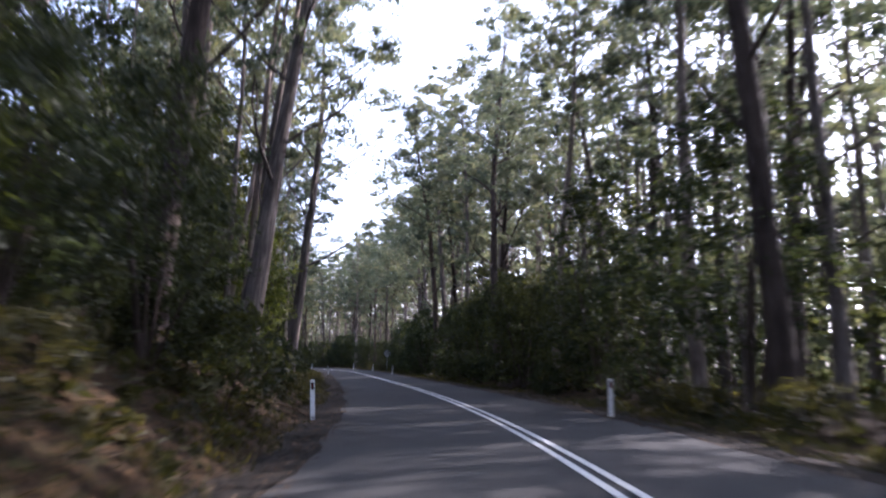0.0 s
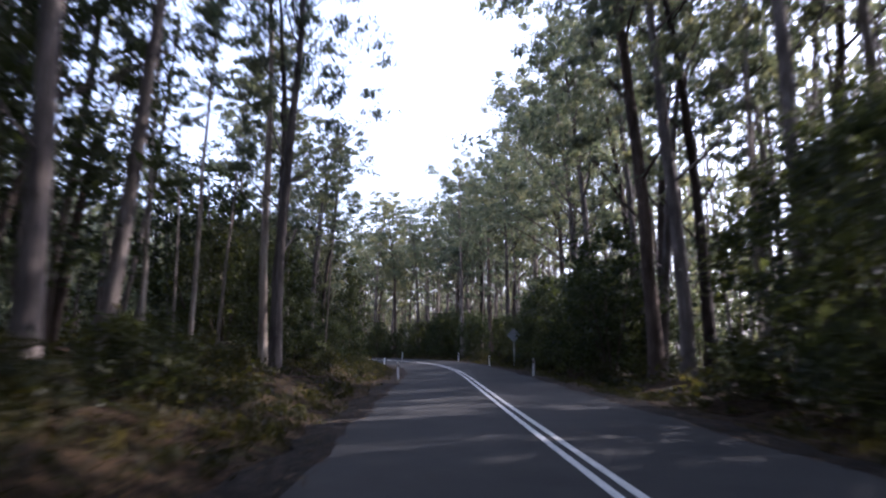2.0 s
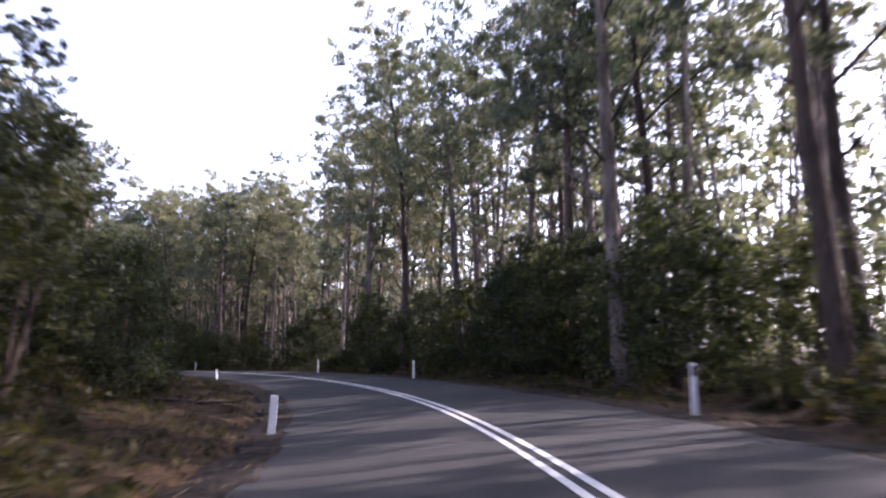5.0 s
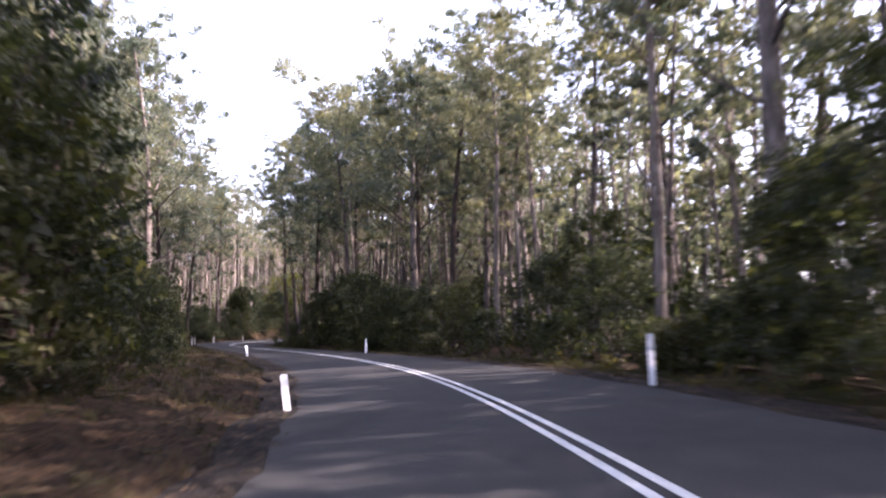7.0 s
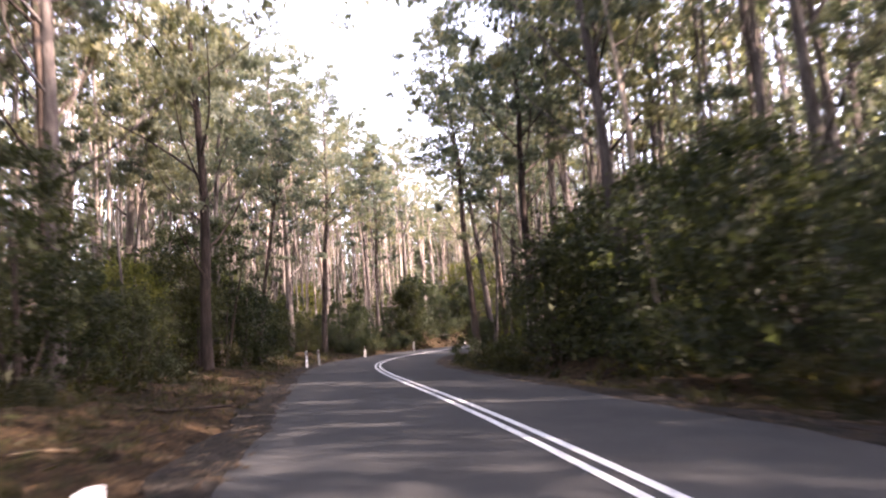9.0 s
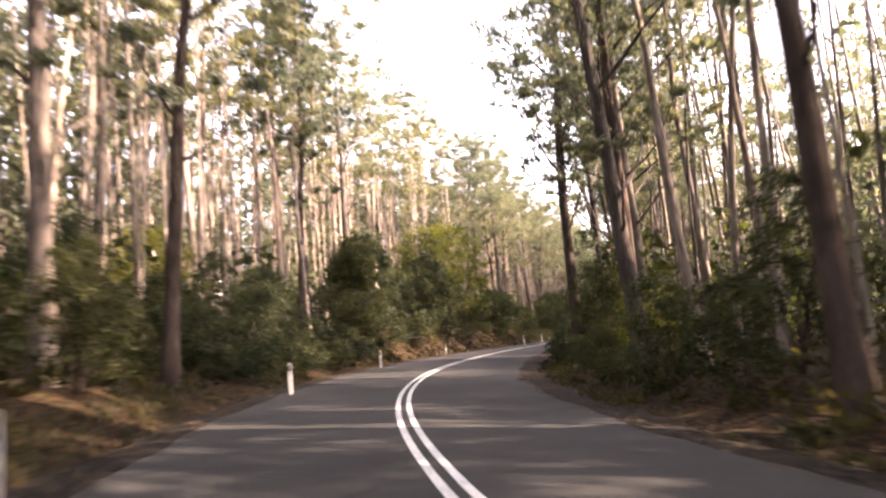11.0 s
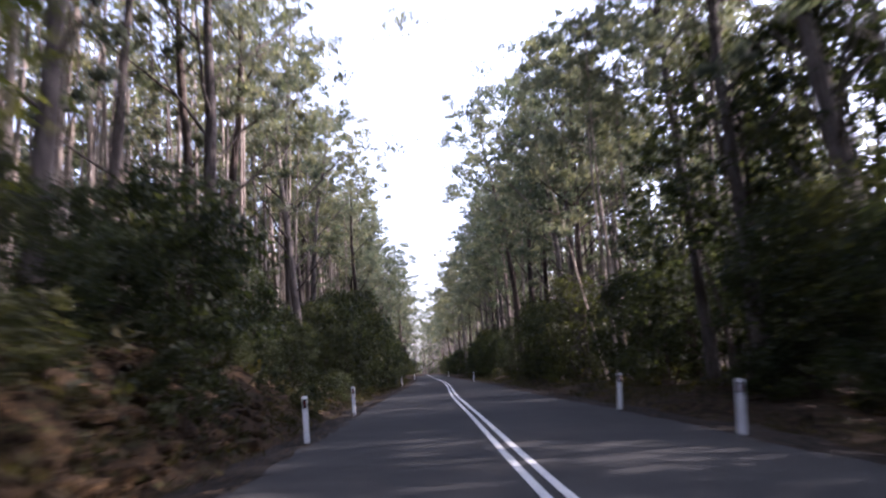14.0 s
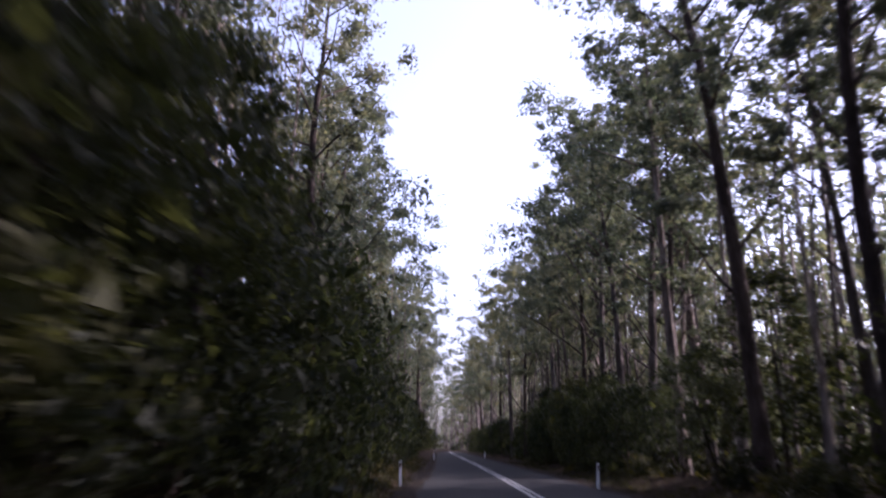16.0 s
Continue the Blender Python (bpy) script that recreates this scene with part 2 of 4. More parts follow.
def height(x, y, s, d):
    bank = np.interp(s, *zip(*BANK))
    fall = np.interp(s, *zip(*FALL))
    side = np.abs(d)
    left = bank * smooth((side - 4.4) / 3.3) + 0.05 * np.clip(side - 7.5, 0, 70) * np.minimum(bank, 1.2)
    right = -0.18 * smooth((side - 3.8) / 1.0) + 0.22 * smooth((side - 5.0) / 1.5) - fall * smooth((side - 7) / 12)
    rough = waves(x, y) * np.clip((side - 3.9) / 5, 0, 1) * 0.55
    tilt = np.interp(s, *zip(*TILT)) * np.clip(d, -4.6, 4.6) * smooth((14 - side) / 8)
    return np.where(d < 0, left, right) + tilt + rough - 0.03 - 0.12 * (1 - smooth((side - wide(s, d) - 0.8) / 0.5))


def ground_z(x, y):
    s, d = nearest(np.array([[x, y]]))
    return float(height(np.array([x]), np.array([y]), s, d)[0])


def mesh(name, verts, faces, mat, shade=False):
    me = bpy.data.meshes.new(name)
    me.from_pydata([tuple(v) for v in np.asarray(verts, float).tolist()], [], [tuple(f) for f in (faces.tolist() if isinstance(faces, np.ndarray) else faces)])
    me.materials.append(mat)
    if shade:
        me.polygons.foreach_set("use_smooth", [True] * len(me.polygons))
    me.update()
    return me


def child(name, me, parent, label=""):
    ob = new(name, me)
    ob.parent = parent
    return tagged(ob, label)


# ---------------------------------------------------------------- ground
def axis(lo, hi, step):
    inner = np.arange(lo, hi + step / 2, step)
    grow = np.cumsum(step * 1.45 ** np.arange(1, 20))
    return np.concatenate([lo - grow[::-1], inner, hi + grow])


gx, gy = axis(-250, 60, 1.5), axis(-20, 380, 1.5)
xx, yy = [a.ravel() for a in np.meshgrid(gx, gy)]
gs, gd = nearest(np.stack([xx, yy], -1))
zz = height(xx, yy, gs, gd)
zz -= np.where((gs > -8) & (gs < 405) & (np.abs(gd) < 7.4), 0.28, 0)
far = np.maximum(0, np.hypot(xx + 100, yy - 180) - 420)
zz = np.where(far > 0, zz * np.exp(-far / 300), zz)
quads = np.arange(len(xx)).reshape(len(gy), len(gx))
faces = np.stack([quads[:-1, :-1], quads[:-1, 1:], quads[1:, 1:], quads[1:, :-1]], -1).reshape(-1, 4)
ground = new("ground", mesh("ground", np.stack([xx, yy, zz], -1), faces, LITTER, True))
tagged(ground, "brown forest floor of leaf litter with a cut bank", "ground", kind="structure")


def ribbon(name, offsets, tops, mat, s0, s1, step=2.0, wobble=0.0, deep=0.12, spread=False):
    """A strip along the road, through the offsets, with sides that go down; spread offsets start from the seal's edge."""
    ss = np.arange(s0, s1 + 0.01, step)
    rnd = np.random.RandomState(len(name) + int(abs(offsets[0]) * 10))
    rows = []
    for k, (d, z) in enumerate([(offsets[0], tops[0] - deep), *zip(offsets, tops), (offsets[-1], tops[-1] - deep)]):
        edge = k in (0, 1, len(offsets), len(offsets) + 1)
        w = wobble * (np.sin(ss * 0.9 + d) + np.sin(ss * 2.3 + 2 * d) * 0.6 + rnd.uniform(-1, 1, len(ss)) * 0.5) if edge else 0
        off = d + np.sign(d) * wide(ss, d) if spread and d else d + 0 * ss
        x, y = road(ss, off + w * np.sign(d) * 0.5)
        rows.append(np.stack([x, y, z + np.interp(ss, *zip(*TILT)) * off], -1))
    v = np.stack(rows, 1)
    n = v.shape[1]
    idx = np.arange(v.shape[0] * n).reshape(v.shape[0], n)
    f = np.stack([idx[:-1, :-1], idx[:-1, 1:], idx[1:, 1:], idx[1:, :-1]], -1).reshape(-1, 4)
    return mesh(name, v.reshape(-1, 3), f, mat)


seal = new("road", ribbon("road", [-0.001, 0, 0.001], [-0.03, 0.0, -0.03], ASPHALT, -55, 660, 0.5, 0.13, 0.12, True))
tagged(seal, "dark grey sealed two-lane asphalt road", "road", kind="structure")
for side, name in ((-1, "shoulder_left"), (1, "shoulder_right")):
    offs = [side * d for d in (-0.3, 0.2, 0.85)]
    tops = [-0.05, -0.042, -0.075]
    if side < 0:
        offs, tops = offs[::-1], tops[::-1]
    sh = new(name, ribbon(name, offs, tops, GRAVEL, -55, 660, 0.5, 0.28, 0.2, True))
    tagged(sh, "narrow gravel and litter shoulder beside the asphalt", "road shoulder", kind="structure")
for d, name in ((-0.115, "line_left"), (0.115, "line_right")):
    ln = new(name, ribbon(name, [d - 0.053, d + 0.053], [0.006, 0.006], PAINT, -55, 660, 1.0, 0.0, 0.004))
    tagged(ln, "worn white unbroken centre line painted on asphalt", "road marking", kind="structure")


def verge(name, side, near, out, label):
    """The roughened ground beside the road: clods, hollows and litter humps on the bank and the verge."""
    ss, dd = np.arange(-8, 405, 0.36), np.linspace(near, out, 24)
    sg, dg = [a.ravel() for a in np.meshgrid(ss, dd, indexing="ij")]
    x, y = road(sg, dg * side)
    s2, d2 = nearest(np.stack([x, y], -1))
    z = height(x, y, s2, d2)
    t = (dg - near) / (out - near)
    lump = np.array([noise.fractal(Vector((a * 0.9, b * 0.9, 3.7)), 0.9, 2.1, 4) for a, b in zip(x, y)])
    lump += 0.5 * np.sin(x * 3.1 + 2.0 * np.sin(y * 1.7)) * np.sin(y * 2.7 + 1.6 * np.sin(x * 2.3)) + 0.25 * np.sin(x * 6.3 + y * 2.9) * np.sin(y * 5.1 - x * 3.3)
    fade = smooth(t / 0.25) * smooth((1 - t) / 0.25)
    z = z + 0.03 + lump * np.interp(sg, (0, 240, 256, 295, 320), (0.11, 0.12, 0.30, 0.30, 0.14) if side < 0 else (0.1, 0.1, 0.1, 0.1, 0.1)) * fade - 0.16 * (1 - smooth(t / 0.08)) - 0.3 * smooth((t - 0.86) / 0.14)
    idx = np.arange(len(x)).reshape(len(ss), len(dd))
    f = np.stack([idx[:-1, :-1], idx[:-1, 1:], idx[1:, 1:], idx[1:, :-1]], -1).reshape(-1, 4)
    if side > 0:
        f = f[:, ::-1]
    ob = new(name, mesh(name, np.stack([x, y, z], -1), np.ascontiguousarray(f), LITTER, True))
    return tagged(ob, label, "verge", kind="structure")


verge("verge_left", -1, 4.0, 9.5, "rough earth bank and verge strewn with leaf litter")
verge("verge_right", 1, 3.7, 8.5, "rough earth verge strewn with leaf litter")


# ---------------------------------------------------------------- building trees
def tube(path, radii, sides=7, seed=0, lump=0.06):
    """Vertices and faces of a tapered, slightly lumpy limb along a path."""
    rnd = random.Random(seed)
    verts, fs = [], []
    for k, (p, r) in enumerate(zip(path, radii)):
        a = path[min(k + 1, len(path) - 1)] - path[max(k - 1, 0)]
        a = a.normalized()
        u = a.cross(Vector((0.31, 0.95, 0.05))).normalized()
        w = a.cross(u)
        for i in range(sides):
            t = 2 * math.pi * i / sides
            q = p + (u * math.cos(t) + w * math.sin(t)) * r * (1 + rnd.uniform(-lump, lump))
            verts.append(tuple(q))
        if k:
            b = (k - 1) * sides
            fs += [(b + i, b + (i + 1) % sides, b + sides + (i + 1) % sides, b + sides + i) for i in range(sides)]
    verts.append(tuple(path[-1] + (path[-1] - path[-2]) * 0.1))
    top, b = len(verts) - 1, (len(path) - 1) * sides
    fs += [(b + i, b + (i + 1) % sides, top) for i in range(sides)]
    return verts, fs


def joined(pieces):
    verts, fs = [], []
    for v, f in pieces:
        n = len(verts)
        verts += v
        fs += [tuple(i + n for i in face) for face in f]
    return verts, fs


def leaf_cloud(centres, radii, per, length, width, rnd, droop=0.5, flat=0.75):
    """Leaf sprays, each a small blade, round the centres: vertices and faces."""
    n = len(centres) * per
    c = np.repeat(np.asarray(centres, float), per, 0)
    r = np.repeat(np.asarray(radii, float), per)[:, None]
    p = rnd.normal(0, 0.52, (n, 3)).clip(-1.25, 1.25)
    shape = np.repeat(rnd.uniform((0.6, 0.6, 0.45), (1.35, 1.35, 0.95), (len(centres), 3)), per, 0)
    slope = np.repeat(rnd.normal(0, 0.35, (len(centres), 2)), per, 0)
    p *= r * shape
    p[:, 2] = p[:, 2] * flat + (p[:, :2] * slope).sum(1)
    a = rnd.normal(0, 1, (n, 3))
    a[:, 2] -= droop * 2
    a /= np.linalg.norm(a, axis=1)[:, None] + 1e-9
    b = np.cross(a, rnd.normal(0, 1, (n, 3)))
    b /= np.linalg.norm(b, axis=1)[:, None] + 1e-9
    k = np.cross(a, b)
    ln, wd = length * rnd.uniform(0.6, 1.35, (n, 1)), width * rnd.uniform(0.6, 1.3, (n, 1))
    o = c + p
    v = np.stack([o - a * ln * 0.5, o + a * ln * 0.5, o + b * wd + k * wd * 0.25], 1).reshape(-1, 3)
    i = np.arange(n)[:, None] * 3
    return v, np.concatenate([i, i + 1, i + 2], 1)


def leaf_mass(centres, radii, core, outer, size, rnd, flat=0.62, hang=0.4):
    """Domed heads of foliage round the centres: broad sprays fill each head, small leaves stand out of its uneven skin."""
    per, many = core + outer, len(centres)
    n = many * per
    c, r = np.repeat(np.asarray(centres, float), per, 0), np.repeat(np.asarray(radii, float), per)[:, None]
    inner = np.tile(np.arange(per) < core, many)[:, None]
    way = rnd.normal(0, 1, (n, 3))
    way /= np.linalg.norm(way, axis=1)[:, None] + 1e-9
    phase = np.repeat(rnd.uniform(0, 6.28, (many, 3)), per, 0)
    uneven = 1 + 0.13 * (np.sin(way * 3.3 + phase).sum(1))[:, None]
    reach = np.where(inner, rnd.uniform(0.1, 0.72, (n, 1)), rnd.uniform(0.6, 1.02, (n, 1))) * r * uneven
    shape = np.repeat(rnd.uniform((0.75, 0.75, 0.8), (1.25, 1.25, 1.15), (many, 3)), per, 0)
    slope = np.repeat(rnd.normal(0, 0.22, (many, 2)), per, 0)
    p = way * reach * shape
    p[:, 2] = np.where(p[:, 2] < 0, p[:, 2] * 0.6, p[:, 2]) * flat + (p[:, :2] * slope).sum(1)
    up = way + rnd.normal(0, 0.55, (n, 3))
    up /= np.linalg.norm(up, axis=1)[:, None] + 1e-9
    a = np.cross(up, rnd.normal(0, 1, (n, 3)))
    a[:, 2] -= hang
    a /= np.linalg.norm(a, axis=1)[:, None] + 1e-9
    b = np.cross(up, a)
    b /= np.linalg.norm(b, axis=1)[:, None] + 1e-9
    ln = np.where(inner, np.minimum(r * 0.5, size[0] * 1.8), size[0]) * rnd.uniform(0.6, 1.3, (n, 1))
    wd = np.where(inner, np.minimum(r * 0.34, size[1] * 1.9), size[1]) * rnd.uniform(0.6, 1.3, (n, 1))
    o = c + p
    skew = rnd.uniform(-0.3, 0.3, (n, 1))
    v = np.stack([o - a * ln * 0.5, o + a * ln * 0.5, o + b * wd + a * ln * skew], 1).reshape(-1, 3)
    i = np.arange(n)[:, None] * 3
    return v, np.concatenate([i, i + 1, i + 2], 1)


def bent(start, direction, length, steps, rnd, wander=0.08, rise=0.0):
    pts, d = [Vector(start)], Vector(direction).normalized()
    for _ in range(steps):
        d = (d + Vector((rnd.uniform(-1, 1), rnd.uniform(-1, 1), rnd.uniform(-0.4, 0.4))) * wander + Vector((0, 0, rise))).normalized()
        pts.append(pts[-1] + d * length / steps)
    return pts


def make_gum(seed, tall, girth, crown_from, limbs, clumps, per, spread, bark_mat, label, leaf_size=(0.25, 0.13), lean=0.02, split=True):
    """A tall gum: an Empty with trunk, limbs and crown."""
    rnd, nrnd = random.Random(seed), np.random.RandomState(seed)
    tree = new("gum_tree")
    trunk = bent((0, 0, -0.5), (rnd.uniform(-lean, lean), rnd.uniform(-lean, lean), 1), tall * 0.93 + 0.5, 12, rnd, 0.045)
    radii = [girth * (1.25 if k == 0 else 1) * (1 - 0.86 * (k / 12) ** 1.1) for k in range(13)]
    pieces, cents, rads = [tube(trunk, radii, 9, seed, 0.07)], [], []
    for n in range(limbs):
        t = crown_from + (1 - crown_from) * (n + rnd.uniform(0, 0.8)) / limbs
        t = min(t, 0.97)
        k = t * 12
        i = min(int(k), 11)
        p = trunk[i].lerp(trunk[i + 1], k - i)
        turn = n * 2.4 + rnd.uniform(-0.5, 0.5)
        out = spread * (1.1 - 0.55 * (t - crown_from) / (1 - crown_from + 1e-6)) * rnd.uniform(0.7, 1.15)
        limb = bent(p, (math.cos(turn), math.sin(turn), rnd.uniform(0.4, 1.0)), out * 1.35, 5, rnd, 0.18, 0.05)
        r0 = girth * 0.32 * (1 - 0.5 * t)
        pieces.append(tube(limb, [r0 * (1 - 0.8 * q / 5) for q in range(6)], 5, seed + n))
        for q in range(clumps):
            base = limb[2 + q % 4]
            cents.append(base + Vector((rnd.gauss(0, 0.26), rnd.gauss(0, 0.26), rnd.gauss(0.08, 0.22))) * out)
            rads.append(min(out * rnd.uniform(0.18, 0.34), 1.65))
    for n in range(4 if split else 0):
        # bare, upswept limbs under the crown
        t = crown_from * (0.52 + 0.13 * n) * 12
        i = int(t)
        p, turn = trunk[i].lerp(trunk[i + 1], t - i), n * 2.1 + seed
        limb = bent(p, (math.cos(turn), math.sin(turn), rnd.uniform(0.5, 1.1)), spread * rnd.uniform(0.6, 1.1), 6, rnd, 0.22, 0.10)
        r0 = girth * rnd.uniform(0.16, 0.26)
        fork = bent(limb[3], limb[4] - limb[3] + Vector((rnd.uniform(-0.6, 0.6), rnd.uniform(-0.6, 0.6), 0.2)), spread * 0.4, 4, rnd, 0.2, 0.08)
        pieces.append(joined([tube(limb, [r0 * (1 - 0.85 * q / 6) for q in range(7)], 5, seed + 40 + n), tube(fork, [r0 * 0.45 * (1 - 0.8 * q / 4) for q in range(5)], 4, seed + 60 + n)]))
        cents += [limb[-1], fork[-1]]
        rads += [spread * rnd.uniform(0.10, 0.17), spread * rnd.uniform(0.08, 0.14)]
    if split:
        child("trunk", mesh("trunk", *pieces[0], bark_mat, True), tree)
        for piece in pieces[1:]:
            child("limb", mesh("limb", *piece, bark_mat, True), tree)
    else:
        child("trunk", mesh("trunk", *joined(pieces), bark_mat, True), tree)
    for n in range(5):
        cents.append(trunk[-1 - n // 3] + Vector((math.cos(n * 2.4), math.sin(n * 2.4), rnd.uniform(-0.3, 0.5))) * spread * 0.16 * (n > 0))
        rads.append(spread * rnd.uniform(0.13, 0.20))
    v, f = leaf_mass([tuple(c) for c in cents], rads, per // 4, per - per // 4, leaf_size, nrnd)
    child("crown", mesh("crown", v, f, LEAF_GUM), tree)
    return tagged(tree, label, "tree", "roadside gum trees")


def make_wattle(seed, tall, wide, stems, clumps, per, label, leaf_size=(0.17, 0.09), low=0.08, name="understorey_tree", category="small tree", mat=None):
    """A dense small tree or shrub with several stems."""
    rnd, nrnd = random.Random(seed), np.random.RandomState(seed)
    tree = new(name)
    cents, rads = [], []
    for n in range(stems):
        turn = n * 2.4 + rnd.uniform(-0.4, 0.4)
        out = wide * 0.32 * rnd.uniform(0.3, 1.0)
        d = Vector((math.cos(turn) * out, math.sin(turn) * out, tall * 0.8))
        stem = bent((math.cos(turn) * 0.12, math.sin(turn) * 0.12, -0.3), d, d.length * rnd.uniform(0.8, 1.02) + 0.3, 7, rnd, 0.10)
        r0 = 0.012 * tall * rnd.uniform(0.5, 1.0) * (1.3 if n == 0 else 0.8)
        child("stem", mesh("stem", *tube(stem, [r0 * (1 - 0.8 * q / 7) for q in range(8)], 5, seed + n), BARK_DARK, True), tree)
    for n in range(clumps):
        z = low + (1 - low) * rnd.random() ** 0.9
        dome = math.sqrt(max(0.0, 1 - (max(0.0, z - 0.38) / 0.64) ** 2.2)) * (0.78 + 0.22 * min(1, z / 0.38))
        turn = rnd.uniform(0, 2 * math.pi)
        r = wide * 0.46 * dome * math.sqrt(rnd.uniform(0.16, 1.0)) * (1 + 0.10 * math.sin(3 * turn + seed) + 0.08 * math.sin(5 * turn + z * 7))
        cents.append((math.cos(turn) * r, math.sin(turn) * r, z * tall * 0.95))
        rads.append(wide * rnd.uniform(0.10, 0.19))
    v, f = leaf_mass(cents, rads, per // 4, per - per // 4, leaf_size, nrnd, 0.8, 0.25)
    child("foliage", mesh("foliage", v, f, mat or LEAF_WATTLE), tree)
    return tagged(tree, label, category, "roadside understorey")


BIG = [make_gum(11, 30, 0.32, 0.46, 12, 7, 88, 5.0, BARK_DARK, "tall gum tree with rough dark bark and leafy crown"),
       make_gum(12, 28, 0.36, 0.42, 12, 7, 88, 5.4, BARK_GREY, "tall gum tree with smooth grey bark and spreading limbs"),
       make_gum(13, 31, 0.28, 0.52, 11, 7, 88, 4.6, BARK_GREY, "tall straight gum tree with a high leafy crown")]
DENSE = [make_gum(14, 24, 0.27, 0.40, 13, 9, 86, 6.0, BARK_DARK, "broad gum tree with dark limbs and a domed dense crown"),
         make_gum(15, 25, 0.30, 0.44, 13, 9, 86, 6.2, BARK_GREY, "broad grey gum tree with heavy heads of foliage")]
POLE = [make_gum(21, 25, 0.13, 0.52, 9, 4, 80, 2.8, BARK_PALE, "slender gum sapling with pale cream trunk", split=False),
        make_gum(22, 23, 0.11, 0.50, 9, 4, 80, 2.6, BARK_GREY, "slender gum sapling with grey trunk", split=False),
        make_gum(23, 27, 0.16, 0.56, 9, 4, 80, 2.9, BARK_PALE, "slender pale gum with a high small crown", split=False)]
WATTLE = [make_wattle(31, 7.5, 5.2, 4, 100, 58, "dense dark green wattle tree over leaf litter"),
          make_wattle(32, 6.0, 5.4, 4, 100, 58, "bushy dark green understorey tree on the verge"),
          make_wattle(33, 9.5, 5.2, 4, 105, 58, "tall leafy understorey tree with several thin stems", low=0.2)]
DOME = [make_wattle(35, 6.0, 5.4, 4, 125, 58, "rounded dark green wattle dense down to the ground", low=0.05),
        make_wattle(36, 6.4, 4.4, 4, 115, 58, "upright rounded wattle with dark green foliage", low=0.05),
        make_wattle(37, 5.0, 6.2, 4, 130, 58, "broad low dome of dark wattle foliage", low=0.04)]
SHRUB = [make_wattle(41, 2.2, 2.8, 4, 40, 36, "low leafy green shrub at the forest edge", (0.16, 0.10), 0.08, "shrub", "shrub", LEAF_WATTLE),
         make_wattle(42, 1.3, 2.2, 3, 30, 40, "low tangled fern and grass clump on the verge", (0.30, 0.04), 0.05, "fern_clump", "shrub", LEAF_FERN)]
LIGHT = make_wattle(34, 8.5, 6.4, 5, 150, 48, "light green feathery wattle on the earth bank", (0.20, 0.09), 0.16, mat=LEAF_LIGHT)
used = set()


def plant(ob, s, d, scale=1.0, turn=0.0, lean=(0.0, 0.0), sink=0.0, own=False):
    x, y = road(s, d)
    x, y = float(x), float(y)
    tip, spin = pose(0, 0, 0, lean[0], lean[1], 0), pose(0, 0, 0, 0, 0, turn)
    m = pose(x, y, ground_z(x, y) - sink) @ (spin @ tip if own else tip @ spin) @ Matrix.Diagonal((scale, scale, scale, 1))
    if ob.name not in used:
        used.add(ob.name)
        ob.matrix_basis = m
        return ob
    return copy_thing(ob, m @ Matrix.Diagonal((1 / ob.scale[0], 1 / ob.scale[1], 1 / ob.scale[2], 1)))


# ---------------------------------------------------------------- large trees that stand out, by station and offset
rnd = random.Random(5)
# station, offset, kind (b: big, p: pole, d: domed), which, scale, lean towards the road in degrees
TREES_FIRST_LEFT = [
    (17.2, -7.6, "b", 0, 1.0, 2), (23.3, -6.7, "b", 1, 0.85, 6), (26.0, -7.2, "p", 0, 1.05, 3), (26.8, -7.8, "p", 1, 1.1, 2), (27.6, -7.0, "p", 2, 1.0, 4), (28.8, -8.2, "p", 0, 0.95, 5),
    (40.4, -6.4, "b", 1, 0.85, 8), (56.2, -9.2, "b", 1, 0.75, 3), (59.7, -9.6, "b", 2, 0.75, 7),
]
TREES_CREST_LEFT = [
    (67.0, -10.0, "p", 0, 0.7, 1), (66.6, -7.0, "b", 2, 0.72, 1), (67.9, -7.7, "p", 2, 1.0, 1), (69.2, -7.6, "b", 1, 0.62, 1), (68.6, -9.6, "p", 1, 0.6, 5),
    (78.1, -9, "p", 1, 0.5, 2), (83.2, -7.9, "p", 0, 0.5, 1),
]
TREES_FIRST_RIGHT = [
    (21.0, 6.6, "b", 2, 0.85, 2), (16.5, 6.2, "b", 0, 1.0, 3), (17.6, 8.4, "b", 2, 0.8, 1), (31.2, 10, "b", 0, 0.8, 1), (47.2, 13, "b", 1, 0.8, 1),
    (46.4, 6.8, "b", 0, 0.95, 2),
]
TREES_CREST_RIGHT = [
    (71.8, 12, "b", 2, 0.8, 1), (70.4, 9, "b", 0, 0.85, 1), (73.4, 14, "p", 1, 1.1, 1), (85.8, 11, "b", 0, 0.8, 1), (70.8, 7.0, "b", 0, 1.0, 2),
    (68.6, 7.4, "b", 2, 1.0, 2), (79.0, 10, "b", 0, 0.9, 1), (92.2, 9, "b", 1, 0.85, 2),
]
TREES_BEND_RIGHT = [
    (126.6, 7.2, "b", 1, 0.9, 3), (139.2, 10, "b", 1, 0.8, 0), (135.6, 12, "b", 1, 0.85, 0), (142.0, 14, "b", 0, 0.8, 0), (159.5, 8.4, "b", 1, 1.0, 2),
    (152.7, 8.4, "b", 0, 0.9, 1), (191.7, 9, "b", 1, 0.85, 1), (187.6, 10, "b", 0, 0.8, 1),
]
TREES_TURN_LEFT = [
    (223.3, -7, "b", 0, 0.5, 3), (238.5, -6.8, "b", 0, 0.8, 1), (234.9, -8.2, "b", 1, 0.85, 1), (258.0, -9.5, "b", 0, 0.75, 0), (255.5, -9.2, "p", 2, 1.0, 0),
]
TREES_BEND_LEFT = [
    (193.5, -8.8, "b", 1, 0.75, 2),
]
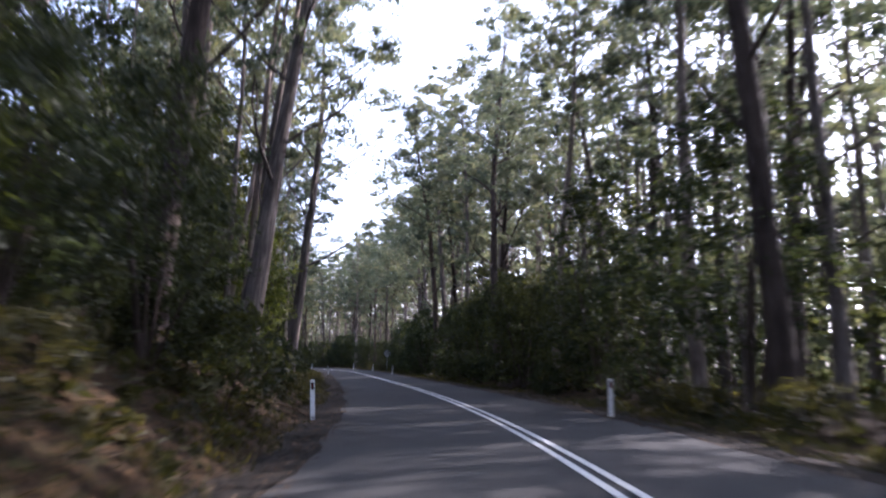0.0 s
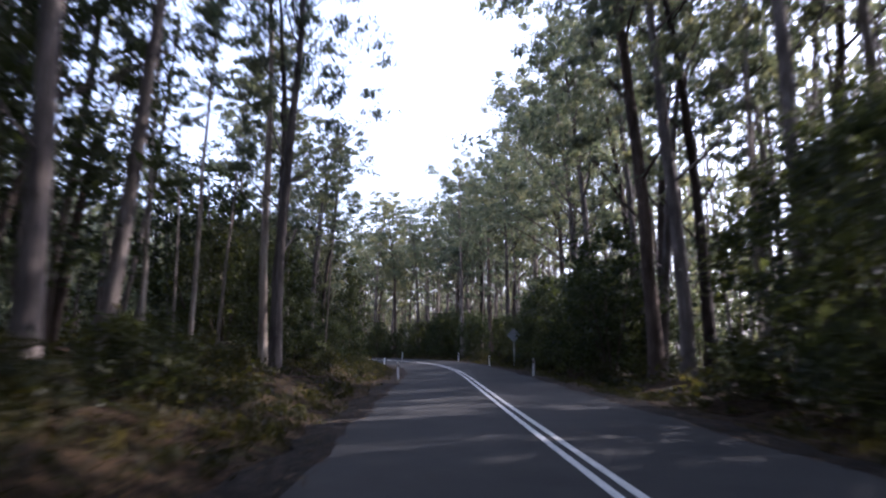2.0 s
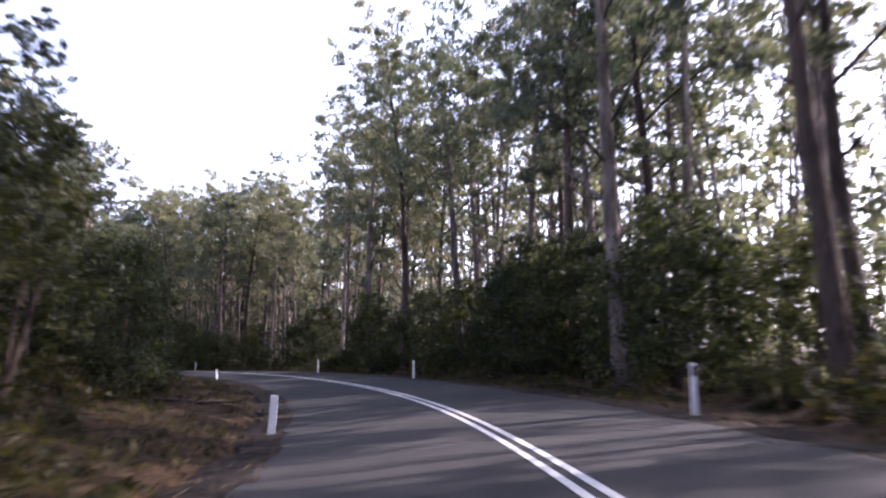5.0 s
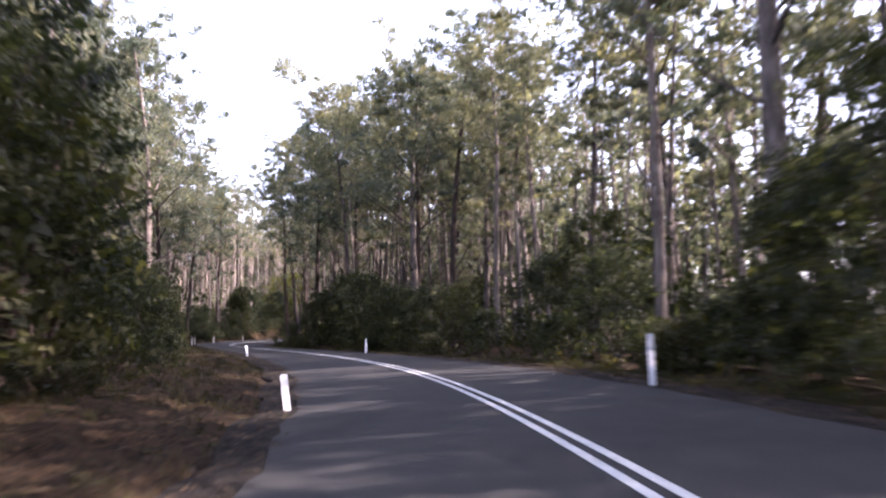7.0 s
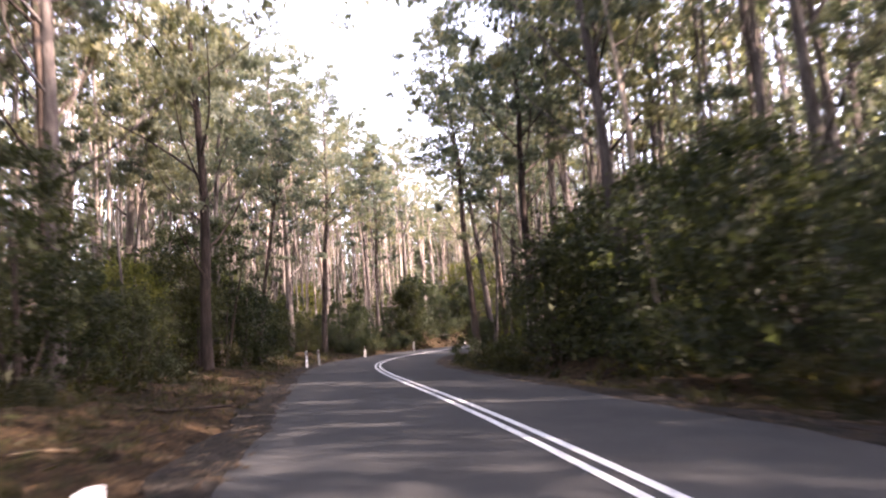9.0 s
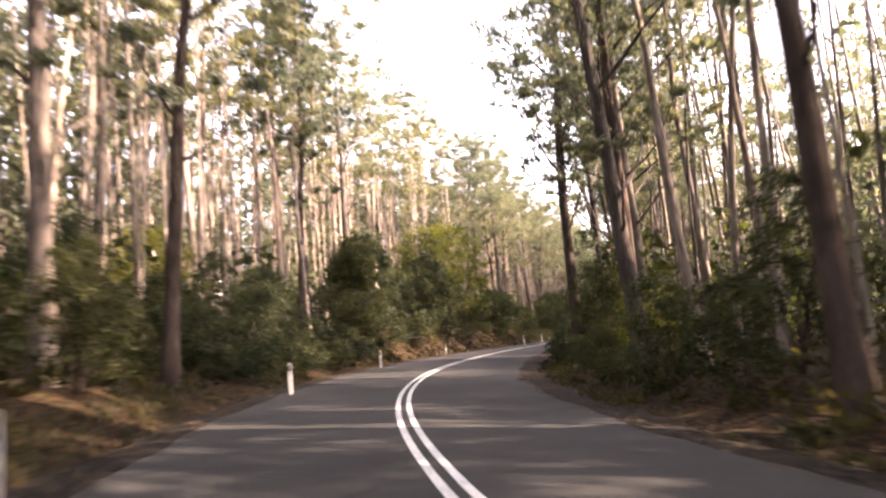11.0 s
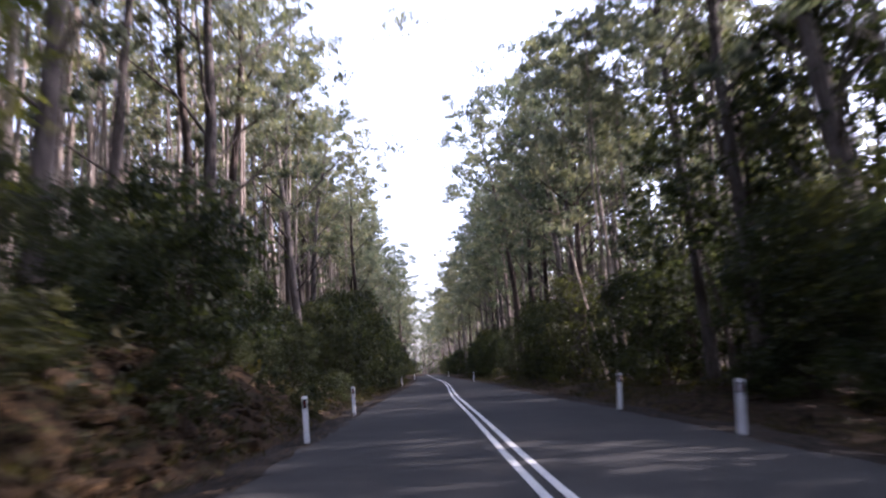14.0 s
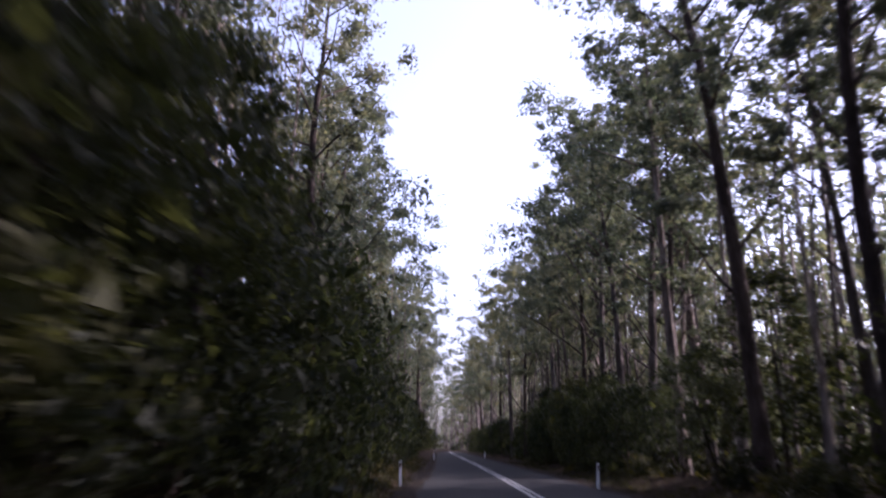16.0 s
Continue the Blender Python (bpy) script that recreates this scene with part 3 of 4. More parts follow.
TREES_TURN_RIGHT = [
    (227.7, 6.3, "b", 0, 0.8, 5), (243.8, 8, "b", 0, 0.85, 3), (240.2, 7.3, "b", 1, 0.85, 3), (239.6, 9, "p", 2, 1.1, 3), (241.1, 12, "p", 0, 1.1, 2),
    (259.8, 6.6, "b", 0, 1.1, 3),
]
TREES_STRAIGHT_RIGHT = [
    (281.2, 9, "b", 0, 0.8, 1), (281.6, 7.6, "b", 0, 0.8, 1), (293.2, 9, "b", 2, 0.8, 1), (290.1, 9.4, "b", 0, 0.8, 1), (314.4, 8.2, "p", 2, 0.7, 6),
    (315.2, 9.2, "p", 0, 0.9, 2), (315.6, 8, "p", 2, 0.7, 4), (319.5, 8.4, "p", 0, 0.6, 9), (351.0, 8, "b", 0, 1.0, 2), (344.0, 8.2, "b", 0, 0.95, 3),
    (355.4, 9.2, "p", 0, 0.9, 1),
]
TREES_STRAIGHT_LEFT = [
    (280.0, -8.5, "p", 1, 0.5, 2), (307.3, -9.5, "b", 0, 0.8, 0), (305.8, -8.6, "b", 1, 0.85, 3), (313.2, -10.4, "b", 0, 0.85, 1),
]
# broad crowns: most make the domed skyline, some are added to shade the road
TREES_DOMED = [
    # this pair is added to keep sun off the road at the start
    (8, 10.5, "d", 1, 1.0, 1), (22.5, 10.5, "d", 0, 1.0, 1),
    # never in view: behind the start, added to block the open sky there
    (-6, 8, "d", 1, 1.0, 2), (-8, -8.4, "d", 0, 1.0, 2), (-18, 8.6, "d", 0, 1.0, 2), (-20, -8.2, "d", 1, 1.0, 2), (-32, 7.8, "d", 1, 1.0, 2), (-34, -7.8, "d", 0, 1.0, 2), (-47, 7, "d", 0, 1.0, 2), (-49, -7, "d", 1, 1.0, 2),
    # four on the sunny side, added to darken the ground beneath
    (54, 9, "d", 0, 1.05, 1), (63, 11.5, "d", 1, 1.0, 1), (88, 8.8, "d", 1, 1.0, 1), (97, 10.5, "d", 0, 1.0, 0),
    (105, 11, "d", 0, 1.12, 0), (114, 11.5, "d", 1, 1.1, 0), (122, 12, "d", 0, 1.1, 0), (131, 12.5, "d", 0, 1.05, 1), (148, 11.5, "d", 1, 1.0, 0), (163, 11, "d", 0, 0.95, 0), (171, 13, "d", 1, 0.92, 1),
    (185, 13.5, "d", 1, 0.85, 0), (193, 9.5, "d", 0, 0.92, 1), (199, 12, "d", 1, 0.95, 1), (205, 8.6, "d", 1, 0.98, 2), (211, 11, "d", 0, 1.05, 1),
    (217, 8.2, "d", 0, 1.0, 2), (221.5, 11, "d", 1, 1.05, 0), (251, 9.5, "d", 1, 0.95, 1), (257, 10, "d", 0, 0.95, 1), (302, 8.6, "d", 1, 0.9, 2), (324, 8.2, "d", 0, 0.95, 1),
    (333, 9, "d", 1, 1.0, 1), (362, 9, "d", 0, 0.95, 1), (372, 9, "d", 1, 1.0, 1), (383, 8.4, "d", 0, 1.0, 1), (396, 8.4, "d", 1, 0.95, 1), (410, 7.2, "d", 0, 1.0, 2),
    (425, 7.4, "d", 1, 1.0, 2), (440, 7, "d", 0, 1.0, 2), (458, 7, "d", 1, 1.0, 2), (478, 7, "d", 0, 1.0, 2), (498, 6.8, "d", 1, 1.0, 2), (520, 6.8, "d", 0, 1.0, 2), (545, 7, "d", 1, 1.0, 2),
    (364, -10.4, "d", 0, 0.92, 0), (380, -10.2, "d", 1, 0.95, 0), (398, -9.6, "d", 0, 0.95, 1), (418, -9, "d", 1, 0.95, 1),
    (440, -7.2, "d", 0, 1.0, 2), (465, -7, "d", 1, 1.0, 2), (490, -7, "d", 0, 1.0, 2), (515, -7, "d", 1, 1.0, 2), (540, -7.4, "d", 0, 1.0, 2),
]
MARKED = TREES_DOMED + TREES_FIRST_LEFT + TREES_CREST_LEFT + TREES_FIRST_RIGHT + TREES_CREST_RIGHT + TREES_BEND_RIGHT + TREES_TURN_LEFT + TREES_BEND_LEFT + TREES_TURN_RIGHT + TREES_STRAIGHT_RIGHT + TREES_STRAIGHT_LEFT
taken = []
for s, d, kind, which, scale, lean in MARKED:
    ob = {"b": BIG, "p": POLE, "d": DENSE}[kind][which]
    side = radians(course(s))
    toward = -math.copysign(1, d) * lean
    # lean about the road's own direction, tipping the top towards the road
    plant(ob, s, d, scale, rnd.uniform(0, 360), (-toward * math.sin(side) * 1.0, toward * math.cos(side)))
    taken.append(road(s, d))


def free(x, y, gap):
    return all((x - a) ** 2 + (y - b) ** 2 > gap * gap for a, b in taken)


# Gaps in the forest on the sunny side, by station, through which light falls across the road.
LANES = [(float(a), float(c), w) for (a, c), w in ((road(s, 0.0), w) for s, w in ((230, 0.5), (247.2, 0.7), (258.5, 0.7), (264, 1.15), (273, 1.3)))]
SUNWARD = (to_sun.x / math.hypot(to_sun.x, to_sun.y), to_sun.y / math.hypot(to_sun.x, to_sun.y))


def in_lane(x, y, gap, near=5.0, far=90.0, z=None):
    """Whether a place stands in one of the gaps; with its height z, only if it comes near the light itself."""
    for px, py, w in LANES:
        along = (x - px) * SUNWARD[0] + (y - py) * SUNWARD[1]
        if near < along < far and abs((x - px) * SUNWARD[1] - (y - py) * SUNWARD[0]) < gap * w:
            if z is None or -4.5 < z - along * math.tan(radians(SUN_ELEVATION)) < 9.0:
                return True
    return False


# How far from the centre line the green edge of the forest begins.
EDGE_RIGHT = [(-60, 4.6), (10, 4.6), (45, 4.7), (75, 4.7), (100, 5.0), (130, 5.1), (155, 4.7), (210, 4.5), (240, 5.0), (265, 6.4), (300, 7.2), (340, 5.8), (700, 5.8)]
EDGE_LEFT = [(-60, 5.4), (10, 5.4), (45, 6.2), (80, 6.5), (125, 7.6), (165, 7.6), (200, 7.0), (232, 5.6), (258, 5.4), (266, 6.2), (288, 6.0), (305, 5.4), (345, 5.4), (700, 5.6)]


# How tall the gums stand along the road, against the usual.
TALL_RIGHT = [(-60, 1.0), (140, 0.98), (160, 0.92), (185, 0.86), (200, 1.0), (215, 1.05), (240, 1.0), (700, 0.95)]
TALL_LEFT = [(-60, 1.0), (60, 0.95), (74, 0.45), (160, 0.42), (176, 0.72), (205, 0.95), (228, 1.1), (245, 1.18), (285, 1.15), (305, 1.0), (700, 0.9)]


def tallness(s, side):
    return float(np.interp(s, *zip(*(TALL_RIGHT if side > 0 else TALL_LEFT))))


def edge(s, side):
    return np.interp(s, *zip(*(EDGE_RIGHT if side > 0 else EDGE_LEFT)))


def scatter(kinds, count, side, s0, s1, in0, in1, gap, scale, seed, lean=3.0, sink=0.0):
    """Plants count copies between two stations, in0 to in1 metres inside the forest's edge, clear of each other."""
    r = random.Random(seed)
    made = tries = 0
    while made < count and tries < count * 30:
        tries += 1
        s = r.uniform(s0, s1)
        d = side * (edge(s, side) + r.uniform(in0, in1))
        x, y = road(s, d)
        if not free(x, y, gap) or (kinds is BIG and in_lane(x, y, 2.8, 9)) or (kinds is POLE and in_lane(x, y, 1.8, 9)) or (kinds not in (BIG, POLE) and in_lane(x, y, 1.6, 4, 18)):
            continue
        at, off = nearest(np.array([[x, y]]))
        if abs(off[0]) < edge(at[0], np.sign(off[0])) + in0 - 0.2:
            continue
        grown = tallness(s, side) if kinds in (BIG, POLE) else 0.72 if side < 0 and 226 < s < 262 else 0.6 if side < 0 and 301 < s < 325 else 0.78 if side < 0 and 166 < s < 216 else 0.55 if side > 0 and 230 < s < 252 else 1.0
        plant(r.choice(kinds), s, d, r.uniform(*scale) * grown, r.uniform(0, 360), (r.uniform(-lean, lean), r.uniform(-lean, lean)), sink)
        taken.append((float(x), float(y)))
        made += 1


# gums behind the marked ones
scatter(BIG, 10, 1, -5, 110, 1.8, 11, 3.0, (0.75, 1.0), 101)
scatter(BIG, 8, 1, 100, 150, 2.0, 11, 3.0, (0.7, 0.95), 102)
scatter(BIG, 12, 1, 152, 215, 4.5, 12, 3.0, (0.7, 0.95), 114)
scatter(BIG, 15, 1, 215, 420, 1.5, 9, 3.0, (0.75, 0.95), 103)
scatter(BIG, 6, -1, 26, 62, 4, 12, 2.8, (0.8, 1.0), 115)
scatter(BIG, 9, -1, -5, 130, 2.0, 11, 3.0, (0.75, 1.0), 104)
scatter(BIG, 9, -1, 120, 250, 1.5, 9, 3.0, (0.65, 0.9), 105)
scatter(BIG, 7, -1, 176, 216, 2.5, 9, 3.0, (0.8, 1.0), 116)
scatter(BIG, 9, -1, 255, 420, 4.2, 10, 3.0, (0.75, 0.95), 106)
scatter(BIG, 8, 1, 285, 420, 2.0, 4.5, 2.8, (0.8, 0.98), 112)
scatter(BIG, 7, -1, 300, 420, 3.2, 6.0, 2.8, (0.8, 0.98), 113)
scatter(POLE, 15, -1, 30, 130, 2, 10, 1.5, (0.75, 1.05), 107)
scatter(POLE, 28, -1, 225, 390, 2, 13, 1.5, (0.8, 1.1), 108)
scatter(POLE, 11, 1, 60, 215, 3, 11, 1.6, (0.7, 1.0), 109)
scatter(POLE, 18, 1, 215, 380, 2, 10, 1.6, (0.7, 1.0), 110)
scatter([POLE[1]], 6, -1, 140, 225, 1.5, 10, 1.6, (0.7, 1.0), 111)
scatter(POLE, 12, -1, 112, 165, 2.5, 9, 1.6, (0.8, 1.15), 117)
scatter(BIG, 8, -1, 112, 165, 3.5, 10, 2.6, (0.9, 1.2), 118)
# understorey along both edges
scatter(WATTLE, 18, 1, 8, 110, 1.5, 4.5, 2.0, (0.55, 1.0), 201)
scatter(WATTLE, 10, 1, 110, 172, 1.4, 4.5, 2.0, (0.5, 0.9), 202)
scatter(WATTLE[:2], 9, 1, 172, 215, 1.4, 4.5, 2.0, (0.5, 0.8), 230)
scatter(WATTLE, 34, 1, 215, 420, 1.4, 4.5, 2.0, (0.5, 0.95), 203)
scatter(WATTLE, 26, -1, 8, 125, 1.2, 5, 2.0, (0.45, 0.8), 204)
scatter(WATTLE, 20, -1, 120, 240, 1.2, 4.5, 2.0, (0.55, 0.95), 205)
scatter(WATTLE, 12, -1, 218, 268, 0.9, 4, 1.9, (0.5, 0.75), 212)
scatter(WATTLE, 26, -1, 240, 420, 1.2, 5, 2.0, (0.45, 0.85), 206)
scatter(WATTLE, 7, -1, 72, 125, 2.0, 8, 2.2, (1.0, 1.45), 209)
scatter(WATTLE, 7, -1, 122, 185, 2.0, 8, 2.2, (0.9, 1.3), 210)
scatter(WATTLE[:2], 5, 1, 246, 262, 2.2, 4.5, 1.8, (0.5, 0.7), 211)
# light green wattles that catch the sun on the bank
plant(LIGHT, 288.4, -9.0, 1.35, 40)
plant(LIGHT, 283.6, -9.8, 1.15, 160)
# two more beside the first bank
plant(LIGHT, 10.0, -8.6, 0.62, 80)
plant(LIGHT, 30.5, -8.0, 0.75, 210)
# sunlit ones among the trunks beyond the bend
for s, d, size, turn in ((212, -10.5, 0.62, 15), (219, -12.5, 0.75, 100), (226, -10.8, 0.55, 190), (233, -13, 0.8, 260), (241, -11.2, 0.6, 330), (250, -13.5, 0.75, 50)):
    plant(LIGHT, s, d, size, turn)
    taken.append(road(s, d))
# a low one under the big trunks at the turn
plant(LIGHT, 244.5, 8.2, 0.36, 300)
taken.extend([road(288.4, -9.0), road(283.6, -9.8), road(10.5, -7.6), road(30.5, -8.0), road(244.5, 8.2)])
# half-grown gums beyond the left bank
for s, d, which, size, turn in ((79.5, -10.2, 0, 0.56, 20), (84.5, -9.0, 1, 0.52, 140), (88.0, -11.0, 2, 0.56, 260), (92.0, -9.4, 0, 0.54, 70), (96.5, -10.2, 1, 0.52, 190), (86.0, -13.5, 2, 0.60, 310), (100.5, -11.0, 0, 0.46, 40)):
    plant(BIG[which], s, d, size, turn)
    taken.append(road(s, d))
# rounded dark wattles that stand out, by station, offset, shape, height and turn
DOMED = [
    (48, 8.0, 1, 7.3, 0), (42.5, 10.5, 0, 7.5, 60), (82, 8.0, 2, 4.3, 120), (88.5, 7.6, 2, 4.0, 30), (76, 7.8, 0, 4.6, 200), (100, -11.5, 0, 6.0, 90),
    (126, 9.0, 2, 5.4, 10), (132, 8.8, 0, 6.0, 140), (137.5, 9.6, 0, 6.2, 250), (143.5, 8.4, 2, 5.2, 70), (149.5, 8.6, 0, 5.6, 310), (156, 6.6, 1, 4.4, 45), (159, -10.5, 0, 8.2, 15), (163, -12.5, 1, 8.0, 155),
    (189, 6.4, 2, 4.2, 20), (195, 6.7, 0, 5.6, 100), (201, 8.0, 0, 6.4, 220), (205.5, 9.0, 2, 6.4, 330), (191, -9.6, 2, 5.0, 130),
    (262, -7.4, 1, 6.0, 40), (264.8, -7.9, 1, 6.9, 170), (278.5, -8.0, 0, 6.4, 280), (299, -7.8, 2, 4.6, 60), (259.5, 9.6, 0, 6.6, 190), (267.6, 8.6, 2, 3.4, 300),
    (308, -8.4, 0, 4.7, 20), (314, -9.6, 2, 3.8, 110), (320.5, -9.4, 0, 4.0, 230), (327.5, -7.7, 2, 5.5, 320), (331.5, -7.3, 0, 6.3, 75), (335.5, -7.3, 0, 6.3, 170), (340, -7.6, 2, 6.0, 210),
    (432, 6.6, 0, 5.5, 40), (446, 6.4, 2, 5.0, 90), (462, 6.2, 0, 5.5, 150), (480, 6.2, 2, 5.0, 200), (500, 6.0, 0, 5.5, 260), (436, -6.6, 2, 5.0, 310), (454, -6.4, 0, 5.5, 20), (474, -6.2, 2, 5.0, 80), (496, -6.2, 0, 5.5, 130),
]
for s, d, which, tall, turn in DOMED:
    plant(DOME[which], s, d, tall / (6.0, 6.4, 5.0)[which], turn)
    taken.append(road(s, d))
# broad crowns that close the left side of the bend
for s, d, which, scale, turn in ((195, -13, 0, 0.92, 40), (203.5, -10.2, 1, 0.98, 160), (212.5, -7.4, 0, 0.95, 250), (221, -8.8, 1, 0.8, 70)):
    plant(DENSE[which], s, d, scale, turn)
# low dark shrubs on the bank, and one at the foot of the big trunk
for n, (s, d, size) in enumerate(((265.5, -5.9, 0.62), (267.0, -6.6, 0.8), (268.6, -5.8, 0.55), (269.8, -6.4, 0.7), (262.2, -6.6, 0.75), (281.5, -5.9, 0.5), (284, -6.0, 0.6), (259.3, 6.9, 0.62), (257.8, 7.2, 0.5))):
    plant(SHRUB[0], s, d, size, 47 * n)
    taken.append(road(s, d))
# thick dark bushes that close the edge
scatter([SHRUB[0]], 14, -1, 14, 48, -0.3, 1.4, 0.8, (0.45, 0.9), 237)
scatter([WATTLE[2]], 4, 1, 298, 318, 1.2, 6.0, 2.0, (1.1, 1.4), 236)
scatter(WATTLE, 10, -1, 194, 238, 1.4, 4.5, 1.9, (0.55, 0.9), 232)
scatter(WATTLE[:2], 7, -1, 289, 314, 1.0, 3.2, 1.8, (0.38, 0.55), 233)
scatter(POLE, 10, -1, 42, 66, 3.0, 12.0, 1.4, (0.8, 1.1), 234)
scatter(SHRUB, 30, -1, 248, 292, -0.5, 2.4, 0.8, (0.45, 0.9), 229)
scatter([POLE[1]], 4, 1, 150, 214, 5.0, 13.0, 1.6, (0.8, 1.1), 231)
scatter([WATTLE[2]], 9, -1, 24, 62, 2.5, 9.0, 2.2, (1.0, 1.35), 225)
scatter(WATTLE[:2], 5, 1, 239, 251, 0.6, 1.6, 1.6, (0.3, 0.45), 227)
scatter(WATTLE[:2], 9, -1, 308, 348, 1.0, 3.0, 1.8, (0.6, 0.85), 213)
scatter(WATTLE[:2], 7, -1, 232, 262, 0.9, 2.6, 1.7, (0.5, 0.8), 214)
scatter(WATTLE[:2], 16, 1, 6, 112, 1.2, 3.0, 1.8, (0.7, 1.0), 215)
scatter(WATTLE[:2], 6, -1, 14, 30, 1.4, 4.5, 1.7, (0.5, 0.8), 216)
scatter(WATTLE[:2], 10, -1, 322, 385, 0.9, 2.4, 2.2, (0.7, 0.95), 218)
scatter(WATTLE[:2], 14, 1, 308, 400, 1.0, 2.6, 2.2, (0.7, 1.0), 219)
scatter(WATTLE[:2], 3, 1, 118, 142, 1.0, 4.5, 2.0, (0.8, 1.1), 224)
scatter(WATTLE[:2], 10, 1, 262, 312, 0.8, 2.6, 2.0, (0.6, 0.9), 220)
scatter([SHRUB[0]], 26, -1, 240, 261, -0.6, 0.8, 0.8, (0.5, 0.95), 221)
scatter([SHRUB[0]], 10, 1, 252, 300, -0.7, 0.5, 0.9, (0.4, 0.75), 222)
scatter([SHRUB[0]], 14, -1, 290, 345, -0.4, 0.8, 0.9, (0.5, 0.9), 223)
scatter(WATTLE[:2], 12, -1, 345, 420, 1.2, 4.0, 1.8, (0.7, 1.0), 217)
scatter(SHRUB, 90, 1, 5, 390, 0.4, 2.6, 1.0, (0.5, 1.0), 207, 2.0, 0.05)
scatter(SHRUB, 80, -1, 5, 390, 0.2, 2.6, 1.0, (0.45, 0.95), 208, 2.0, 0.05)


# ---------------------------------------------------------------- deeper woods
def deep_woods(count, seed):
    r, nr = random.Random(seed), np.random.RandomState(seed)
    tv, tf, cents, rads, edge_cents, edge_rads = [], [], [], [], [], []
    made = 0
    while made < count:
        if made < count * 0.62:
            s, d = r.uniform(-45, 480), r.choice((-1, -1, 1, 1, 1)) * r.uniform(11.5, 42)
        elif made < count * 0.80:
            s, d = r.uniform(165, 430), -r.uniform(22, 75)
        elif made < count * 0.92:
            s, d = r.uniform(395, 640), r.choice((-1, 1)) * r.uniform(7.5, 26)
        else:
            s, d = r.uniform(530, 690), r.uniform(7.5, 60)
        x, y = [float(a) for a in road(s, d)]
        _, off = nearest(np.array([[x, y]]))
        if abs(off[0]) < 7.2 or (abs(off[0]) < 11.5 and s < 395):
            continue
        z, tall, g = ground_z(x, y), r.uniform(19, 29) * tallness(s, d), r.uniform(0.08, 0.2)
        top = Vector((x + r.gauss(0, 1.1), y + r.gauss(0, 1.1), z + tall))
        bow = Vector((x, y, z)).lerp(top, 0.5) + Vector((r.gauss(0, 0.3), r.gauss(0, 0.3), 0))
        v, f = tube([Vector((x, y, z - 0.3)), bow, top], [g, g * 0.7, g * 0.15], 5, made)
        n = len(tv)
        tv += v
        tf += [tuple(i + n for i in face) for face in f]
        # crowns come down further, and tall undergrowth stands, away from the road
        inside = smooth((abs(d) - 14) / 8)
        low = 0.56 - 0.26 * inside
        for n in range(8 + (r.choice((2, 3, 5)) if abs(d) > 15 else 0) + int(3 * inside)):
            wide_by, at_z = (1.5, tall * r.uniform(low, 1.0)) if n < 8 else (1.8, r.uniform(0.4, 5.0 + 6.0 * inside if s < 395 else 12.0))
            cx, cy, cr = x + r.gauss(0, wide_by), y + r.gauss(0, wide_by), r.uniform(1.0, 1.9)
            if not in_lane(cx, cy, cr * 0.9 + 0.8, z=at_z):
                close = abs(off[0]) < 18 and s < 395
                (edge_cents if close else cents).append((cx, cy, z + at_z))
                (edge_rads if close else rads).append(cr * 0.85 if close else cr)
        made += 1
    woods = new("deep_woods")
    child("trunks", mesh("trunks", tv, tf, BARK_GREY, True), woods)
    v, f = leaf_mass(cents, rads, 8, 17, (0.42, 0.28), nr)
    child("canopy", mesh("canopy", v, f, LEAF_GUM), woods)
    v, f = leaf_mass(edge_cents, edge_rads, 10, 32, (0.26, 0.16), nr)
    child("canopy", mesh("canopy", v, f, LEAF_GUM), woods)
    return tagged(woods, "dense gum forest standing behind the roadside trees", "forest", kind="stuff")


deep_woods(3750, 77)


def pole_stand(count, seed):
    """Regrowth on the left of the last bends: hundreds of slim pale trunks with small high crowns."""
    r, nr = random.Random(seed), np.random.RandomState(seed)
    tv, tf, cents, rads = [], [], [], []
    while len(cents) < count * 5:
        s, d = r.uniform(212, 400), -r.uniform(9.5, 34)
        x, y = [float(a) for a in road(s, d)]
        if not free(x, y, 0.9):
            continue
        z, tall, g = ground_z(x, y), r.uniform(20, 28), r.uniform(0.06, 0.13)
        top = Vector((x + r.uniform(-1.2, 1.2), y + r.uniform(-1.2, 1.2), z + tall))
        low = Vector((x, y, z))
        path = [low - Vector((0, 0, 0.3)), low.lerp(top, 0.33) + Vector((r.uniform(-0.2, 0.2), r.uniform(-0.2, 0.2), 0)), low.lerp(top, 0.66) + Vector((r.uniform(-0.3, 0.3), r.uniform(-0.3, 0.3), 0)), top]
        v, f = tube(path, [g, g * 0.85, g * 0.6, g * 0.12], 6, len(cents))
        n = len(tv)
        tv += v
        tf += [tuple(i + n for i in face) for face in f]
        for _ in range(5):
            t = r.uniform(0.58, 1.02)
            cents.append((x + r.gauss(0, 0.8), y + r.gauss(0, 0.8), z + tall * t))
            rads.append(r.uniform(0.5, 1.1))
    stand = new("pole_stand")
    child("trunks", mesh("trunks", tv, tf, BARK_PALE, True), stand)
    v, f = leaf_mass(cents, rads, 7, 21, (0.32, 0.17), nr)
    child("canopy", mesh("canopy", v, f, LEAF_GUM), stand)
    return tagged(stand, "regrowth stand of slim pale gum trunks", "forest", kind="stuff")


pole_stand(640, 78)


